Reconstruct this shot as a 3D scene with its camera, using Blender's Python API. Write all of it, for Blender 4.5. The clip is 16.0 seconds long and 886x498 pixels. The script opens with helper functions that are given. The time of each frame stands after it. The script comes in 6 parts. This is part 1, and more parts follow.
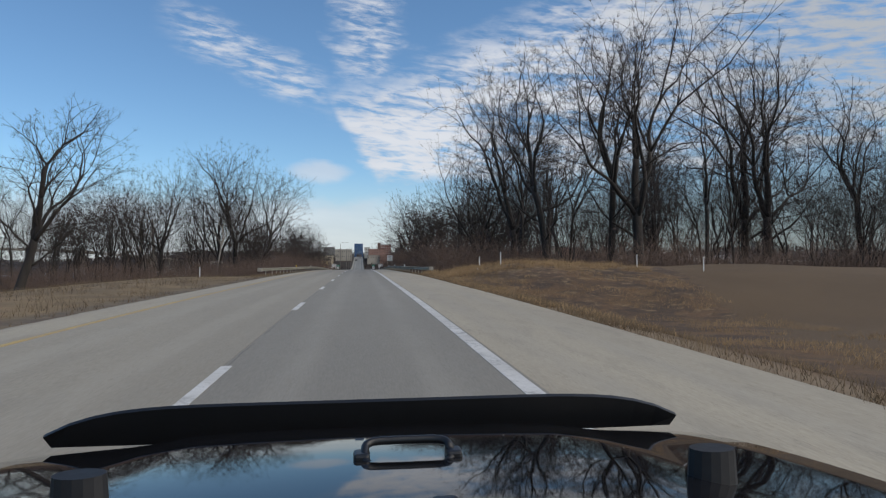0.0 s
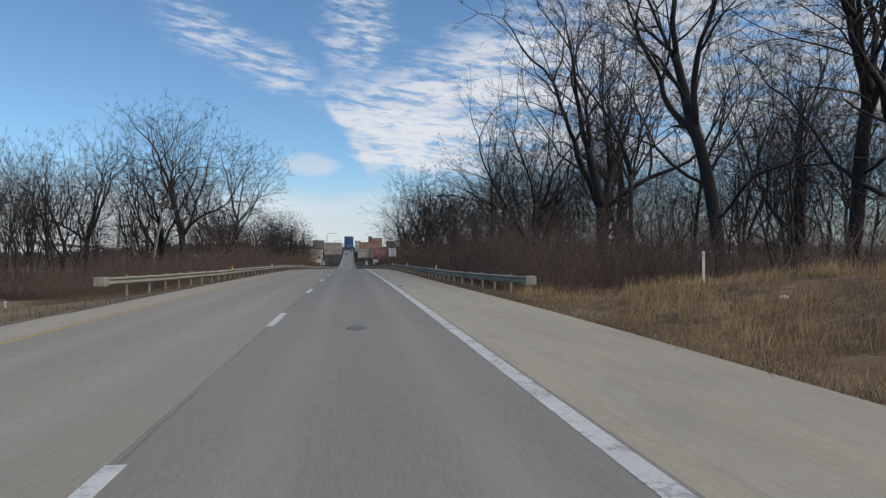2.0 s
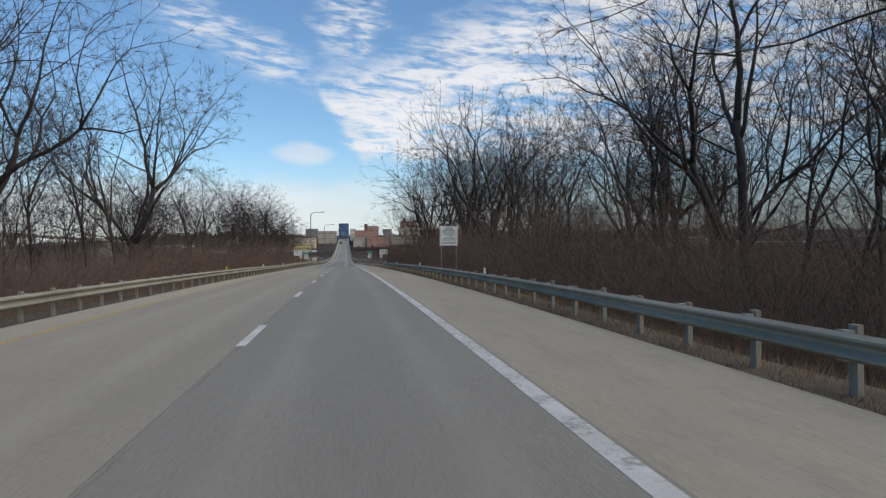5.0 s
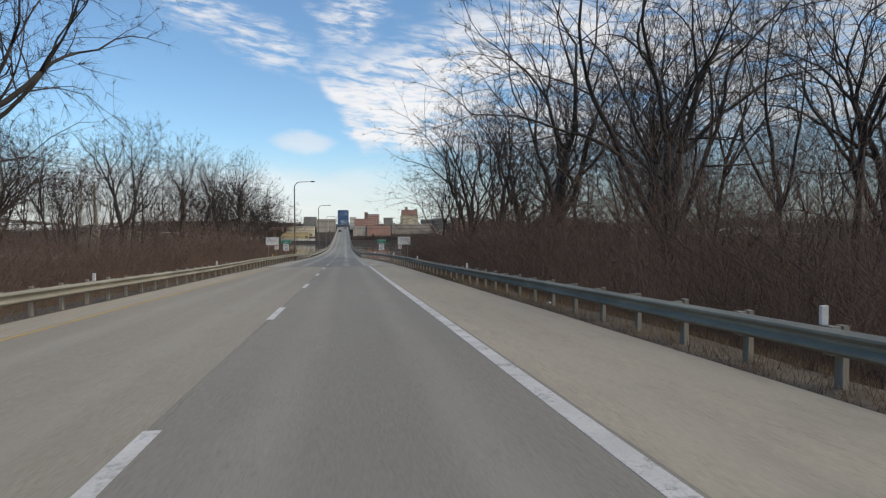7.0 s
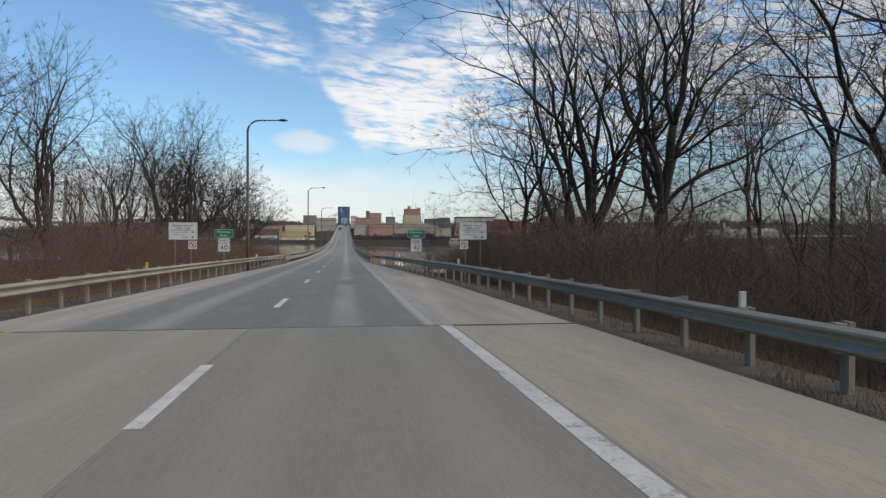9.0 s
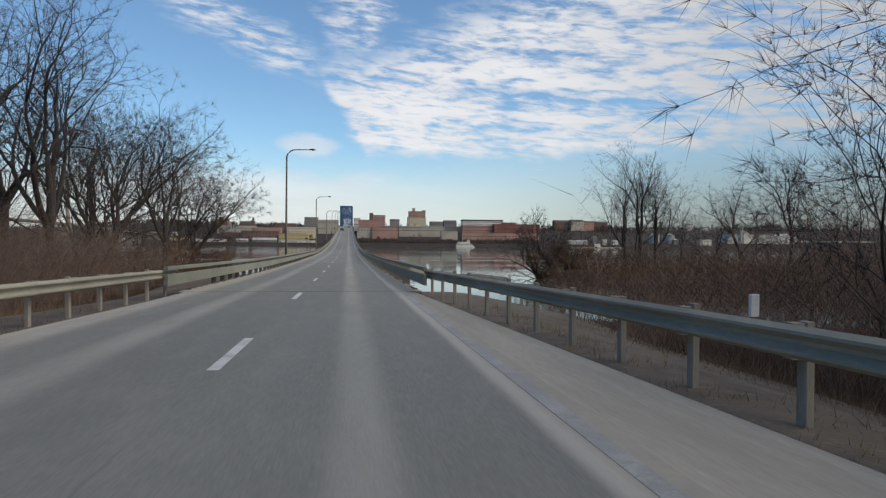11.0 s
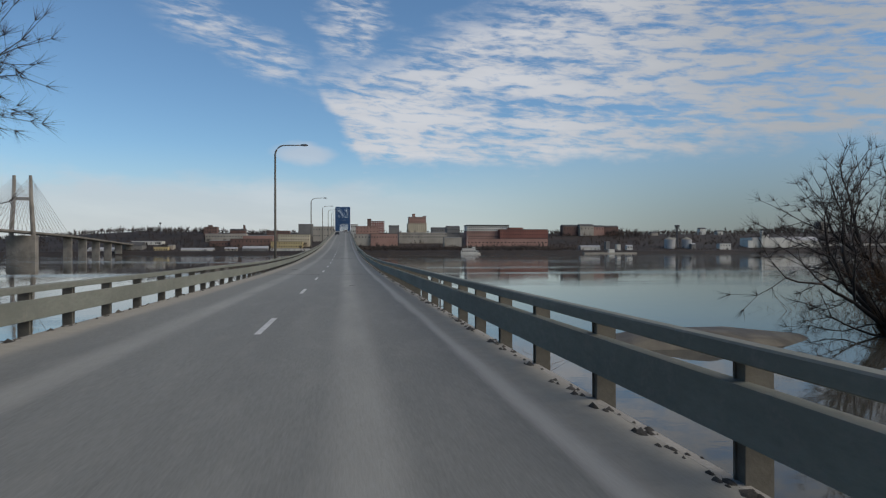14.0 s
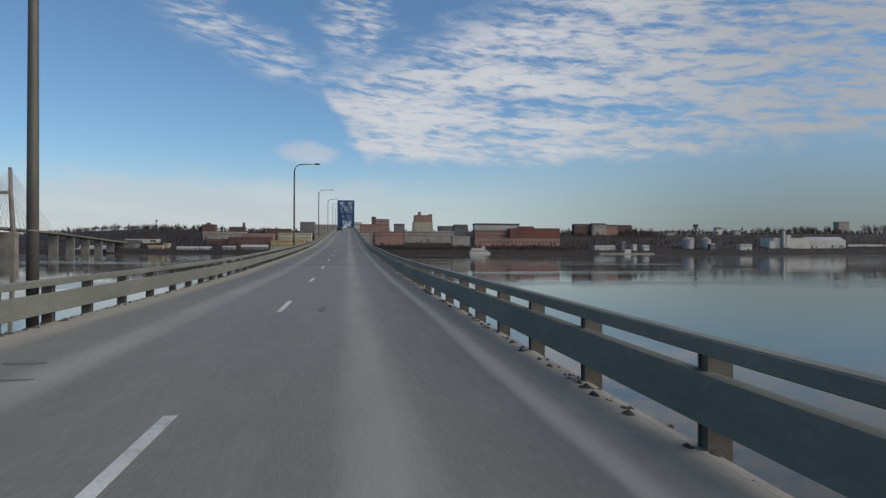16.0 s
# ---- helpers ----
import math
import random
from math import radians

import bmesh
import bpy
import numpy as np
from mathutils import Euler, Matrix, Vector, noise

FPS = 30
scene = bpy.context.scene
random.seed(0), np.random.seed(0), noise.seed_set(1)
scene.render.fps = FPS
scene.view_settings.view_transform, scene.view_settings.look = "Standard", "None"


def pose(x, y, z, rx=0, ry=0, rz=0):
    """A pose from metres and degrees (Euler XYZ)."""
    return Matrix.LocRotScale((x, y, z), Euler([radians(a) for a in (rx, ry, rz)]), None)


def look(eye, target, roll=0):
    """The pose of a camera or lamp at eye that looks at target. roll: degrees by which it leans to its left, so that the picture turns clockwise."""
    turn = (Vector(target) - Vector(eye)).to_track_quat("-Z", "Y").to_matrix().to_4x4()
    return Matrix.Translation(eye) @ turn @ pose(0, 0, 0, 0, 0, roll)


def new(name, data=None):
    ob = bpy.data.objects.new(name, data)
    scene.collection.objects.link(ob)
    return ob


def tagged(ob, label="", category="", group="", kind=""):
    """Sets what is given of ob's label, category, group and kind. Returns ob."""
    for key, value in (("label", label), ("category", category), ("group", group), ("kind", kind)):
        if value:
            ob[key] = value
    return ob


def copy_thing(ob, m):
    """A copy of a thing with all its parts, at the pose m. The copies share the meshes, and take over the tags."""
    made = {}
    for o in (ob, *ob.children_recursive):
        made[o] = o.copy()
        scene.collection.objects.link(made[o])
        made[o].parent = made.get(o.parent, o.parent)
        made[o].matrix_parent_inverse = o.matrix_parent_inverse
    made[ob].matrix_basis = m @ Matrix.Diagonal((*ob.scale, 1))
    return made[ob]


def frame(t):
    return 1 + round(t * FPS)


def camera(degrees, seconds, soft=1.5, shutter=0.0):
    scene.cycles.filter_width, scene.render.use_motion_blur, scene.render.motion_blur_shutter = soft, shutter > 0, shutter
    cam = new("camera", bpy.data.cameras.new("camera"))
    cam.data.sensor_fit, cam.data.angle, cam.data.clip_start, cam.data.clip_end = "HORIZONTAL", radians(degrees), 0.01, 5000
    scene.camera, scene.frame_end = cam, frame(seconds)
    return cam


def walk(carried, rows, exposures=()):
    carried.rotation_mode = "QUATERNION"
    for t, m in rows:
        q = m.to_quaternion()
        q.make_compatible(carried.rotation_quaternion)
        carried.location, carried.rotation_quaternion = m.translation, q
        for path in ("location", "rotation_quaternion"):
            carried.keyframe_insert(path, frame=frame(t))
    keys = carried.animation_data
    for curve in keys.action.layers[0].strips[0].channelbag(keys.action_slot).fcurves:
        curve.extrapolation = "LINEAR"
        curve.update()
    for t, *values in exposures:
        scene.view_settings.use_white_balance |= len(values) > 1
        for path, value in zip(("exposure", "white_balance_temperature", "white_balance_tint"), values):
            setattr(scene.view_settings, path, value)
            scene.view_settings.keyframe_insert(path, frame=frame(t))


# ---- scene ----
cam = camera(67.20, 16.0, 1.25)
# the clip's own camera stops down once the open river fills the view
EXPOSURES = [(0, -0.2, 6400, 10), (2, -0.17, 6400, 10), (3.5, -0.08, 6450, 10), (6, 0.07, 6700, 10), (7, 0.10, 6800, 10), (9, 0.12, 6850, 10), (10, 0.16, 6850, 10), (12.5, -0.4, 6500, 10), (16, -0.48, 6450, 10)]
PATH = [
    (0, pose(1.792, 0.00, 1.514, 91.583, 0.371, -7.065)),
    (0.5, pose(1.757, 10.17, 1.758, 91.533, 0.221, -7.336)),
    (1, pose(1.730, 20.38, 1.963, 91.192, 0.378, -7.567)),
    (1.5, pose(1.705, 30.64, 2.087, 91.018, 0.535, -7.753)),
    (2, pose(1.650, 40.86, 2.191, 91.066, 0.134, -7.902)),
    (2.5, pose(1.637, 51.16, 2.333, 90.954, 0.249, -8.013)),
    (3, pose(1.667, 61.49, 2.464, 90.583, 0.763, -8.192)),
    (3.5, pose(1.707, 71.89, 2.570, 90.493, 0.682, -8.230)),
    (6, pose(1.675, 125.58, 2.794, 89.552, 0.655, -8.326)),
    (6.5, pose(1.635, 136.61, 2.695, 89.314, 0.541, -8.287)),
    (7, pose(1.613, 147.68, 2.586, 89.168, 0.189, -8.351)),
    (7.5, pose(1.625, 158.78, 2.446, 89.166, 0.127, -8.437)),
    (8, pose(1.666, 169.91, 2.280, 89.184, 0.305, -8.497)),
    (8.5, pose(1.712, 181.06, 2.117, 89.125, 0.214, -8.455)),
    (9, pose(1.751, 192.20, 1.972, 89.197, -0.100, -8.283)),
    (9.5, pose(1.724, 203.42, 1.855, 89.314, -0.597, -8.184)),
    (10, pose(1.721, 214.80, 1.691, 89.283, -0.722, -8.152)),
    (12.5, pose(1.491, 271.83, 0.977, 90.000, 0.072, -8.030)),
    (13, pose(1.508, 283.35, 0.889, 90.004, -0.043, -8.222)),
    (13.5, pose(1.557, 294.88, 0.815, 90.090, -0.252, -8.390)),
    (14, pose(1.614, 306.45, 0.758, 90.160, 0.107, -8.342)),
    (14.5, pose(1.641, 318.00, 0.723, 90.038, 0.318, -8.274)),
    (15, pose(1.636, 329.55, 0.715, 89.978, 0.134, -8.235)),
    (15.5, pose(1.599, 341.10, 0.716, 90.060, -0.026, -8.169)),
    (16, pose(1.541, 352.65, 0.702, 90.126, -0.120, -8.067)),
]
walk(cam, PATH, exposures=EXPOSURES)

# ---------------------------------------------------------------- world and sun
SUN_AZ, SUN_EL = 116.0, 40.0      # degrees clockwise from the driving direction, degrees up


class Nodes:
    """Small helper that chains shader nodes."""

    def __init__(self, tree):
        self.tree = tree
        self.tree.nodes.clear()

    def add(self, kind, **props):
        n = self.tree.nodes.new(kind)
        for k, v in props.items():
            n[k] = v
        return n

    def link(self, a, b):
        self.tree.links.new(a, b)

    def put(self, sock, v):
        if hasattr(v, "is_linked"):
            self.link(v, sock)
        else:
            sock.default_value = v

    def m(self, op, a, b=0.0, c=0.0, clamp=False):
        n = self.tree.nodes.new("ShaderNodeMath")
        n.operation = op
        n.use_clamp = clamp
        self.put(n.inputs[0], a)
        self.put(n.inputs[1], b)
        self.put(n.inputs[2], c)
        return n.outputs[0]

    def step(self, x, a, b):
        n = self.tree.nodes.new("ShaderNodeMapRange")
        n.interpolation_type = "SMOOTHSTEP"
        self.put(n.inputs[0], x)
        self.put(n.inputs[1], a)
        self.put(n.inputs[2], b)
        return n.outputs[0]

    def lin(self, x, a, b, c=0.0, d=1.0):
        n = self.tree.nodes.new("ShaderNodeMapRange")
        self.put(n.inputs[0], x)
        n.inputs[1].default_value, n.inputs[2].default_value = a, b
        n.inputs[3].default_value, n.inputs[4].default_value = c, d
        return n.outputs[0]

    def vec(self, x, y, z=0.0):
        n = self.tree.nodes.new("ShaderNodeCombineXYZ")
        for i, v in enumerate((x, y, z)):
            self.put(n.inputs[i], v)
        return n.outputs[0]

    def split(self, v):
        n = self.tree.nodes.new("ShaderNodeSeparateXYZ")
        self.link(v, n.inputs[0])
        return n.outputs

    def noise(self, v, scale, detail=4.0, rough=0.55, dist=0.0):
        n = self.tree.nodes.new("ShaderNodeTexNoise")
        if v is not None:
            self.link(v, n.inputs["Vector"])
        n.inputs["Scale"].default_value = scale
        n.inputs["Detail"].default_value = detail
        n.inputs["Roughness"].default_value = rough
        n.inputs["Distortion"].default_value = dist
        return n.outputs[0]

    def mix(self, f, a, b, blend="MIX"):
        n = self.tree.nodes.new("ShaderNodeMix")
        n.data_type, n.blend_type = "RGBA", blend
        self.put(n.inputs[0], f)
        for i, v in ((6, a), (7, b)):
            self.put(n.inputs[i], (*v, 1.0) if isinstance(v, tuple) and len(v) == 3 else v)
        return n.outputs[2]


def build_world():
    world = bpy.data.worlds.new("sky")
    scene.world = world
    world.use_nodes = True
    g = Nodes(world.node_tree)
    sky = g.tree.nodes.new("ShaderNodeTexSky")
    sky.sky_type = "NISHITA"
    sky.sun_disc = False
    sky.sun_elevation, sky.sun_rotation = radians(SUN_EL), radians(SUN_AZ)
    sky.altitude, sky.air_density, sky.dust_density, sky.ozone_density = 150, 1.0, 0.2, 2.3
    tc = g.tree.nodes.new("ShaderNodeTexCoord")
    x, y, z = g.split(tc.outputs["Generated"])
    az = g.m("MULTIPLY", g.m("ARCTAN2", x, y), 57.29578)
    el = g.m("MULTIPLY", g.m("ARCSINE", z), 57.29578)
    # rippled altocumulus sheet: opens as a wedge ahead and covers the right hand sky
    wob = g.m("SUBTRACT", g.noise(g.vec(g.m("MULTIPLY", az, 0.22), g.m("MULTIPLY", el, 0.5), 3.0), 1.0, 4.0, 0.6), 0.5)
    elw = g.m("MULTIPLY_ADD", wob, 5.0, el)
    upper = g.m("MULTIPLY_ADD", g.m("ADD", az, 2.4), 0.36, 13.6)
    low1 = g.m("MULTIPLY_ADD", g.m("ADD", az, 2.4), -1.55, 12.9)
    low2 = g.m("MULTIPLY_ADD", g.m("MAXIMUM", g.m("SUBTRACT", az, 12.0), 0.0), 0.04, 6.6)
    lower = g.m("MAXIMUM", low1, low2)
    inside = g.m("MULTIPLY", g.step(g.m("SUBTRACT", elw, lower), -0.3, 1.8), g.step(g.m("SUBTRACT", upper, elw), -2.6, 2.2))
    tilt = g.m("MULTIPLY_ADD", az, 0.10, el)
    ripple = g.noise(g.vec(g.m("MULTIPLY", az, 0.40), g.m("MULTIPLY", tilt, 1.75), 0.0), 1.0, 6.0, 0.60, 0.3)
    streak = g.noise(g.vec(g.m("MULTIPLY", az, 0.10), g.m("MULTIPLY", tilt, 0.55), 7.0), 1.0, 3.0, 0.5)
    cover = g.m("ADD", g.m("MULTIPLY", ripple, 0.75), g.m("MULTIPLY", streak, 0.5))
    sheet = g.m("MULTIPLY", inside, g.step(cover, 0.47, 0.71))
    # thin streaks high on the left, one small cloud, pale veil near the horizon
    sx = g.m("MULTIPLY_ADD", g.m("ADD", az, 10.6), 0.42, g.m("SUBTRACT", el, 17.6))
    band = g.m("MULTIPLY", g.step(g.m("ABSOLUTE", g.m("MULTIPLY_ADD", wob, 3.0, sx)), 2.6, 0.4), g.step(g.m("ABSOLUTE", g.m("ADD", az, 9.0)), 8.0, 3.5))
    band2 = g.m("MULTIPLY", g.step(g.m("ABSOLUTE", g.m("ADD", g.m("SUBTRACT", az, 0.6), g.m("MULTIPLY", wob, 5.0))), 3.6, 1.0), g.step(el, 14.5, 17.0))
    thin = g.m("MULTIPLY", g.m("MAXIMUM", band, band2), g.step(ripple, 0.36, 0.72))
    dx = g.m("DIVIDE", g.m("ADD", az, 3.4), 2.9)
    dy = g.m("DIVIDE", g.m("SUBTRACT", g.m("MULTIPLY_ADD", wob, 1.6, el), 8.15), 1.05)
    rr = g.m("ADD", g.m("MULTIPLY", dx, dx), g.m("MULTIPLY", dy, dy))
    puff = g.m("MULTIPLY", g.step(rr, 1.25, 0.1), 0.62)
    veil = g.m("MULTIPLY", g.m("MULTIPLY", g.step(g.m("ADD", el, g.m("MULTIPLY", wob, 3.5)), 6.6, 4.2), g.step(g.m("ABSOLUTE", g.m("ADD", az, 14.0)), 34.0, 6.0)), 0.62)
    haze = g.m("MULTIPLY", g.step(el, g.lin(az, 5.0, 36.0, 9.0, 14.0), 0.0), g.lin(az, 5.0, 36.0, 0.75, 0.90))
    cloud = g.m("MAXIMUM", g.m("MAXIMUM", sheet, g.m("MULTIPLY", thin, 0.9)), g.m("MAXIMUM", puff, veil), clamp=True)
    grey = g.mix(g.step(az, 12.0, 40.0), (7.6, 7.7, 8.0), (4.7, 4.85, 5.0))
    tone = g.mix(g.step(streak, 0.4, 0.7), g.mix(0.25, grey, (4.2, 4.6, 5.4)), grey)
    low_tone = g.mix(g.step(az, 6.0, 34.0), (5.7, 6.2, 6.25), (2.15, 2.36, 2.45))
    clear = g.mix(haze, g.mix(1.0, sky.outputs[0], (0.97, 1.19, 1.30), "MULTIPLY"), low_tone)
    col = g.mix(g.m("MULTIPLY", cloud, 0.92), clear, tone)
    bg = g.tree.nodes.new("ShaderNodeBackground")
    bg.inputs[1].default_value = 0.115
    g.link(col, bg.inputs[0])
    out = g.tree.nodes.new("ShaderNodeOutputWorld")
    g.link(bg.outputs[0], out.inputs[0])


build_world()
sun = new("sun", bpy.data.lights.new("sun", "SUN"))
sun.data.energy, sun.data.angle, sun.data.color = 3.2, radians(72), (1.0, 0.90, 0.77)
a, e = radians(SUN_AZ), radians(SUN_EL)
sun.matrix_world = look((0, 0, 60), (-math.sin(a) * math.cos(e), -math.cos(a) * math.cos(e), 60 - math.sin(e)))


# ---------------------------------------------------------------- materials
def surface(name, base, dark=None, rough=0.8, metal=0.0, scale=2.0, fine=40.0, bump=0.2, stretch=(1, 1, 1), amount=1.0,
            spec=0.5, extra=None, coat=0.0, edges=(0.35, 0.65), islands=0.0, spread=0.1):
    """Two scales of variation between dark and base, fine grain and relief, in metres of the object."""
    mt = bpy.data.materials.new(name)
    mt.use_nodes = True
    g = Nodes(mt.node_tree)
    out = g.tree.nodes.new("ShaderNodeOutputMaterial")
    b = g.tree.nodes.new("ShaderNodeBsdfPrincipled")
    g.link(b.outputs[0], out.inputs[0])
    tc = g.tree.nodes.new("ShaderNodeTexCoord")
    mp = g.tree.nodes.new("ShaderNodeMapping")
    mp.inputs["Scale"].default_value = stretch
    g.link(tc.outputs["Object"], mp.inputs["Vector"])
    v = mp.outputs[0]
    dark = dark or tuple(c * 0.6 for c in base)
    big = g.step(g.noise(v, scale, 5.0, 0.6), *edges)
    small = g.noise(v, fine, 3.0, 0.6)
    col = g.mix(g.m("MULTIPLY", big, amount), dark, base)
    col = g.mix(g.lin(small, 0.3, 0.7, 0.0, 0.45), col, tuple(c * 0.62 for c in base))
    if islands:
        geo = g.tree.nodes.new("ShaderNodeNewGeometry")
        info = g.tree.nodes.new("ShaderNodeObjectInfo")
        rnd = g.m("FRACT", g.m("ADD", geo.outputs["Random Per Island"], info.outputs["Random"]))
        hs = g.tree.nodes.new("ShaderNodeHueSaturation")
        g.link(col, hs.inputs["Color"])
        g.link(g.lin(rnd, 0.0, 1.0, 1.0 - islands, 1.0 + islands), hs.inputs["Value"])
        col = hs.outputs[0]
    if extra:
        col = extra(g, tc.outputs["Object"], col)
    g.link(col, b.inputs["Base Color"])
    g.link(g.lin(small, 0.2, 0.8, max(0.02, rough - spread), min(1.0, rough + spread)), b.inputs["Roughness"])
    b.inputs["Metallic"].default_value = metal
    b.inputs["Specular IOR Level"].default_value = spec
    b.inputs["Coat Weight"].default_value = coat
    if bump:
        bp = g.tree.nodes.new("ShaderNodeBump")
        bp.inputs["Strength"].default_value = bump
        bp.inputs["Distance"].default_value = 0.02
        g.link(small, bp.inputs["Height"])
        g.link(bp.outputs[0], b.inputs["Normal"])
    return mt


def plain(name, base, rough=0.5, metal=0.0, coat=0.0):
    return surface(name, base, tuple(c * 0.8 for c in base), rough, metal, 1.5, 30, 0.04, coat=coat)


def lane_wear(paths, light, strength):
    """Polished wheel paths and pale salted edges along the driving direction."""
    def extra(g, v, col):
        x, y, z = g.split(v)
        n = g.noise(g.vec(g.m("MULTIPLY", x, 1.2), g.m("MULTIPLY", y, 0.03), 0.0), 1.0, 4.0)
        f = None
        for c, w in paths:
            q = g.step(g.m("ABSOLUTE", g.m("SUBTRACT", g.m("MULTIPLY_ADD", n, 0.5, x), c + 0.25)), w, w * 0.15)
            f = q if f is None else g.m("MAXIMUM", f, q)
        spots = g.noise(g.vec(x, g.m("MULTIPLY", y, 0.25), 0.0), 0.9, 5.0, 0.65)
        f = g.m("MULTIPLY", f, g.lin(spots, 0.25, 0.7, 0.3, 1.0))
        col = g.mix(g.m("MULTIPLY", f, strength), col, light)
        mott = g.noise(g.vec(g.m("MULTIPLY", x, 2.2), g.m("MULTIPLY", y, 0.5), 2.0), 1.0, 6.0, 0.68)
        col = g.mix(g.m("MULTIPLY", g.step(mott, 0.46, 0.68), 0.30), col, tuple(c * 0.66 for c in light))
        seam = g.m("ABSOLUTE", g.m("ADD", x, g.m("MULTIPLY", g.m("SUBTRACT", g.noise(g.vec(0.0, g.m("MULTIPLY", y, 0.9), 8.0), 1.0, 5.0, 0.7), 0.5), 0.12)))
        broken = g.step(g.noise(g.vec(3.0, g.m("MULTIPLY", y, 0.35), 1.0), 1.0, 3.0), 0.42, 0.58)
        col = g.mix(g.m("MULTIPLY", g.m("MULTIPLY", g.step(seam, 0.022, 0.006), broken), 0.55), col, tuple(c * 0.35 for c in light))
        crack = g.noise(g.vec(g.m("MULTIPLY", x, 0.6), g.m("MULTIPLY", y, 0.05), 5.0), 3.0, 6.0, 0.7, 0.4)
        return g.mix(g.m("MULTIPLY", g.step(g.m("ABSOLUTE", g.m("SUBTRACT", crack, 0.5)), 0.006, 0.0), 0.35), col, tuple(c * 0.45 for c in light))
    return extra


M = {}
M["lane_right"] = surface("asphalt_right_lane", (0.252, 0.234, 0.196), (0.216, 0.201, 0.170), 0.84, scale=0.25, fine=45, bump=0.14,
                          stretch=(1, 0.12, 1), extra=lane_wear(((0.95, 0.45), (2.75, 0.45)), (0.290, 0.270, 0.228), 0.55))
M["lane_left"] = surface("concrete_left_lane", (0.315, 0.284, 0.224), (0.268, 0.243, 0.195), 0.86, scale=0.25, fine=45, bump=0.14,
                         stretch=(1, 0.12, 1), extra=lane_wear(((-3.0, 0.5), (-1.2, 0.5)), (0.345, 0.316, 0.258), 0.5))
M["shoulder"] = surface("concrete_shoulder", (0.400, 0.354, 0.268), (0.330, 0.292, 0.224), 0.9, scale=0.3, fine=40, bump=0.18, stretch=(1, 0.15, 1),
                        extra=lane_wear(((4.6, 0.5), (5.9, 0.4)), (0.31, 0.285, 0.235), 0.5))
M["approach"] = surface("salted_approach_shoulder", (0.400, 0.368, 0.305), (0.285, 0.262, 0.218), 0.9, scale=0.9, fine=30, bump=0.3, stretch=(1, 0.10, 1))
M["dirt"] = surface("caked_road_dirt", (0.095, 0.083, 0.066), (0.040, 0.035, 0.029), 0.95, scale=2.0, fine=30, bump=0.6, islands=0.4)


def marked(base_extra):
    """Adds a soft-edged dark oval to the lane of the bridge approach."""
    def extra(g, v, col):
        col = base_extra(g, v, col)
        x, y, z = g.split(v)
        w = g.m("MULTIPLY", g.m("SUBTRACT", g.noise(v, 1.6, 4.0), 0.5), 0.9)
        a = g.m("DIVIDE", g.m("SUBTRACT", x, 1.75), 0.55)
        b = g.m("DIVIDE", g.m("SUBTRACT", y, 222.0), 2.6)
        rr = g.m("ADD", g.m("ADD", g.m("MULTIPLY", a, a), g.m("MULTIPLY", b, b)), w)
        return g.mix(g.m("MULTIPLY", g.step(rr, 1.2, 0.0), 0.55), col, (0.07, 0.068, 0.064))
    return extra


def salted(base_extra):
    """Pale salt and sand that traffic leaves along both edges of the deck."""
    def extra(g, v, col):
        col = base_extra(g, v, col)
        x, y, z = g.split(v)
        n = g.noise(g.vec(g.m("MULTIPLY", x, 1.6), g.m("MULTIPLY", y, 0.12), 4.0), 1.0, 5.0, 0.62)
        q = g.m("MULTIPLY_ADD", g.m("SUBTRACT", n, 0.5), 0.28, g.m("ABSOLUTE", x))
        side = g.m("MULTIPLY", g.step(q, 3.15, 3.65), g.lin(g.noise(v, 3.0, 5.0, 0.7), 0.3, 0.7, 0.55, 0.9))
        col = g.mix(side, col, (0.36, 0.325, 0.262))
        return g.mix(g.m("MULTIPLY", g.m("MULTIPLY", g.step(g.m("ABSOLUTE", g.m("SUBTRACT", q, 3.38)), 0.2, 0.02), g.step(x, 0.0, 1.0)), 0.55), col, (0.47, 0.445, 0.395))
    return extra


M["deck"] = surface("bridge_asphalt", (0.206, 0.203, 0.178), (0.158, 0.155, 0.137), 0.80, scale=0.2, fine=45, bump=0.14, stretch=(1, 0.1, 1),
                    extra=salted(marked(lane_wear(((1.75, 0.5), (-1.9, 0.5)), (0.375, 0.362, 0.315), 0.62))))
M["curb"] = surface("salted_curb_concrete", (0.37, 0.345, 0.30), (0.24, 0.22, 0.19), 0.92, scale=0.8, fine=30, bump=0.5)


def worn(base):
    def extra(g, v, col):
        n = g.noise(v, 2.2, 6.0, 0.7)
        n2 = g.noise(v, 14.0, 4.0, 0.7)
        return g.mix(g.m("MULTIPLY", g.step(g.m("ADD", g.m("MULTIPLY", n, 0.6), g.m("MULTIPLY", n2, 0.4)), 0.5, 0.62), 0.75), col, base)
    return extra


M["white_line"] = surface("worn_white_paint", (0.62, 0.61, 0.58), (0.5, 0.49, 0.46), 0.7, scale=1.0, bump=0.2, extra=worn((0.2, 0.197, 0.19)))
M["dash_line"] = surface("white_lane_paint", (0.66, 0.65, 0.62), (0.52, 0.51, 0.48), 0.7, scale=1.0, bump=0.2, extra=worn((0.3, 0.295, 0.28)))
M["faint_line"] = surface("faded_white_paint", (0.36, 0.355, 0.34), (0.27, 0.265, 0.26), 0.8, scale=1.0, bump=0.2, extra=worn((0.24, 0.235, 0.225)))
M["yellow_line"] = surface("faded_yellow_paint", (0.46, 0.33, 0.12), (0.38, 0.28, 0.14), 0.75, scale=1.0, bump=0.2, extra=worn((0.28, 0.25, 0.19)))
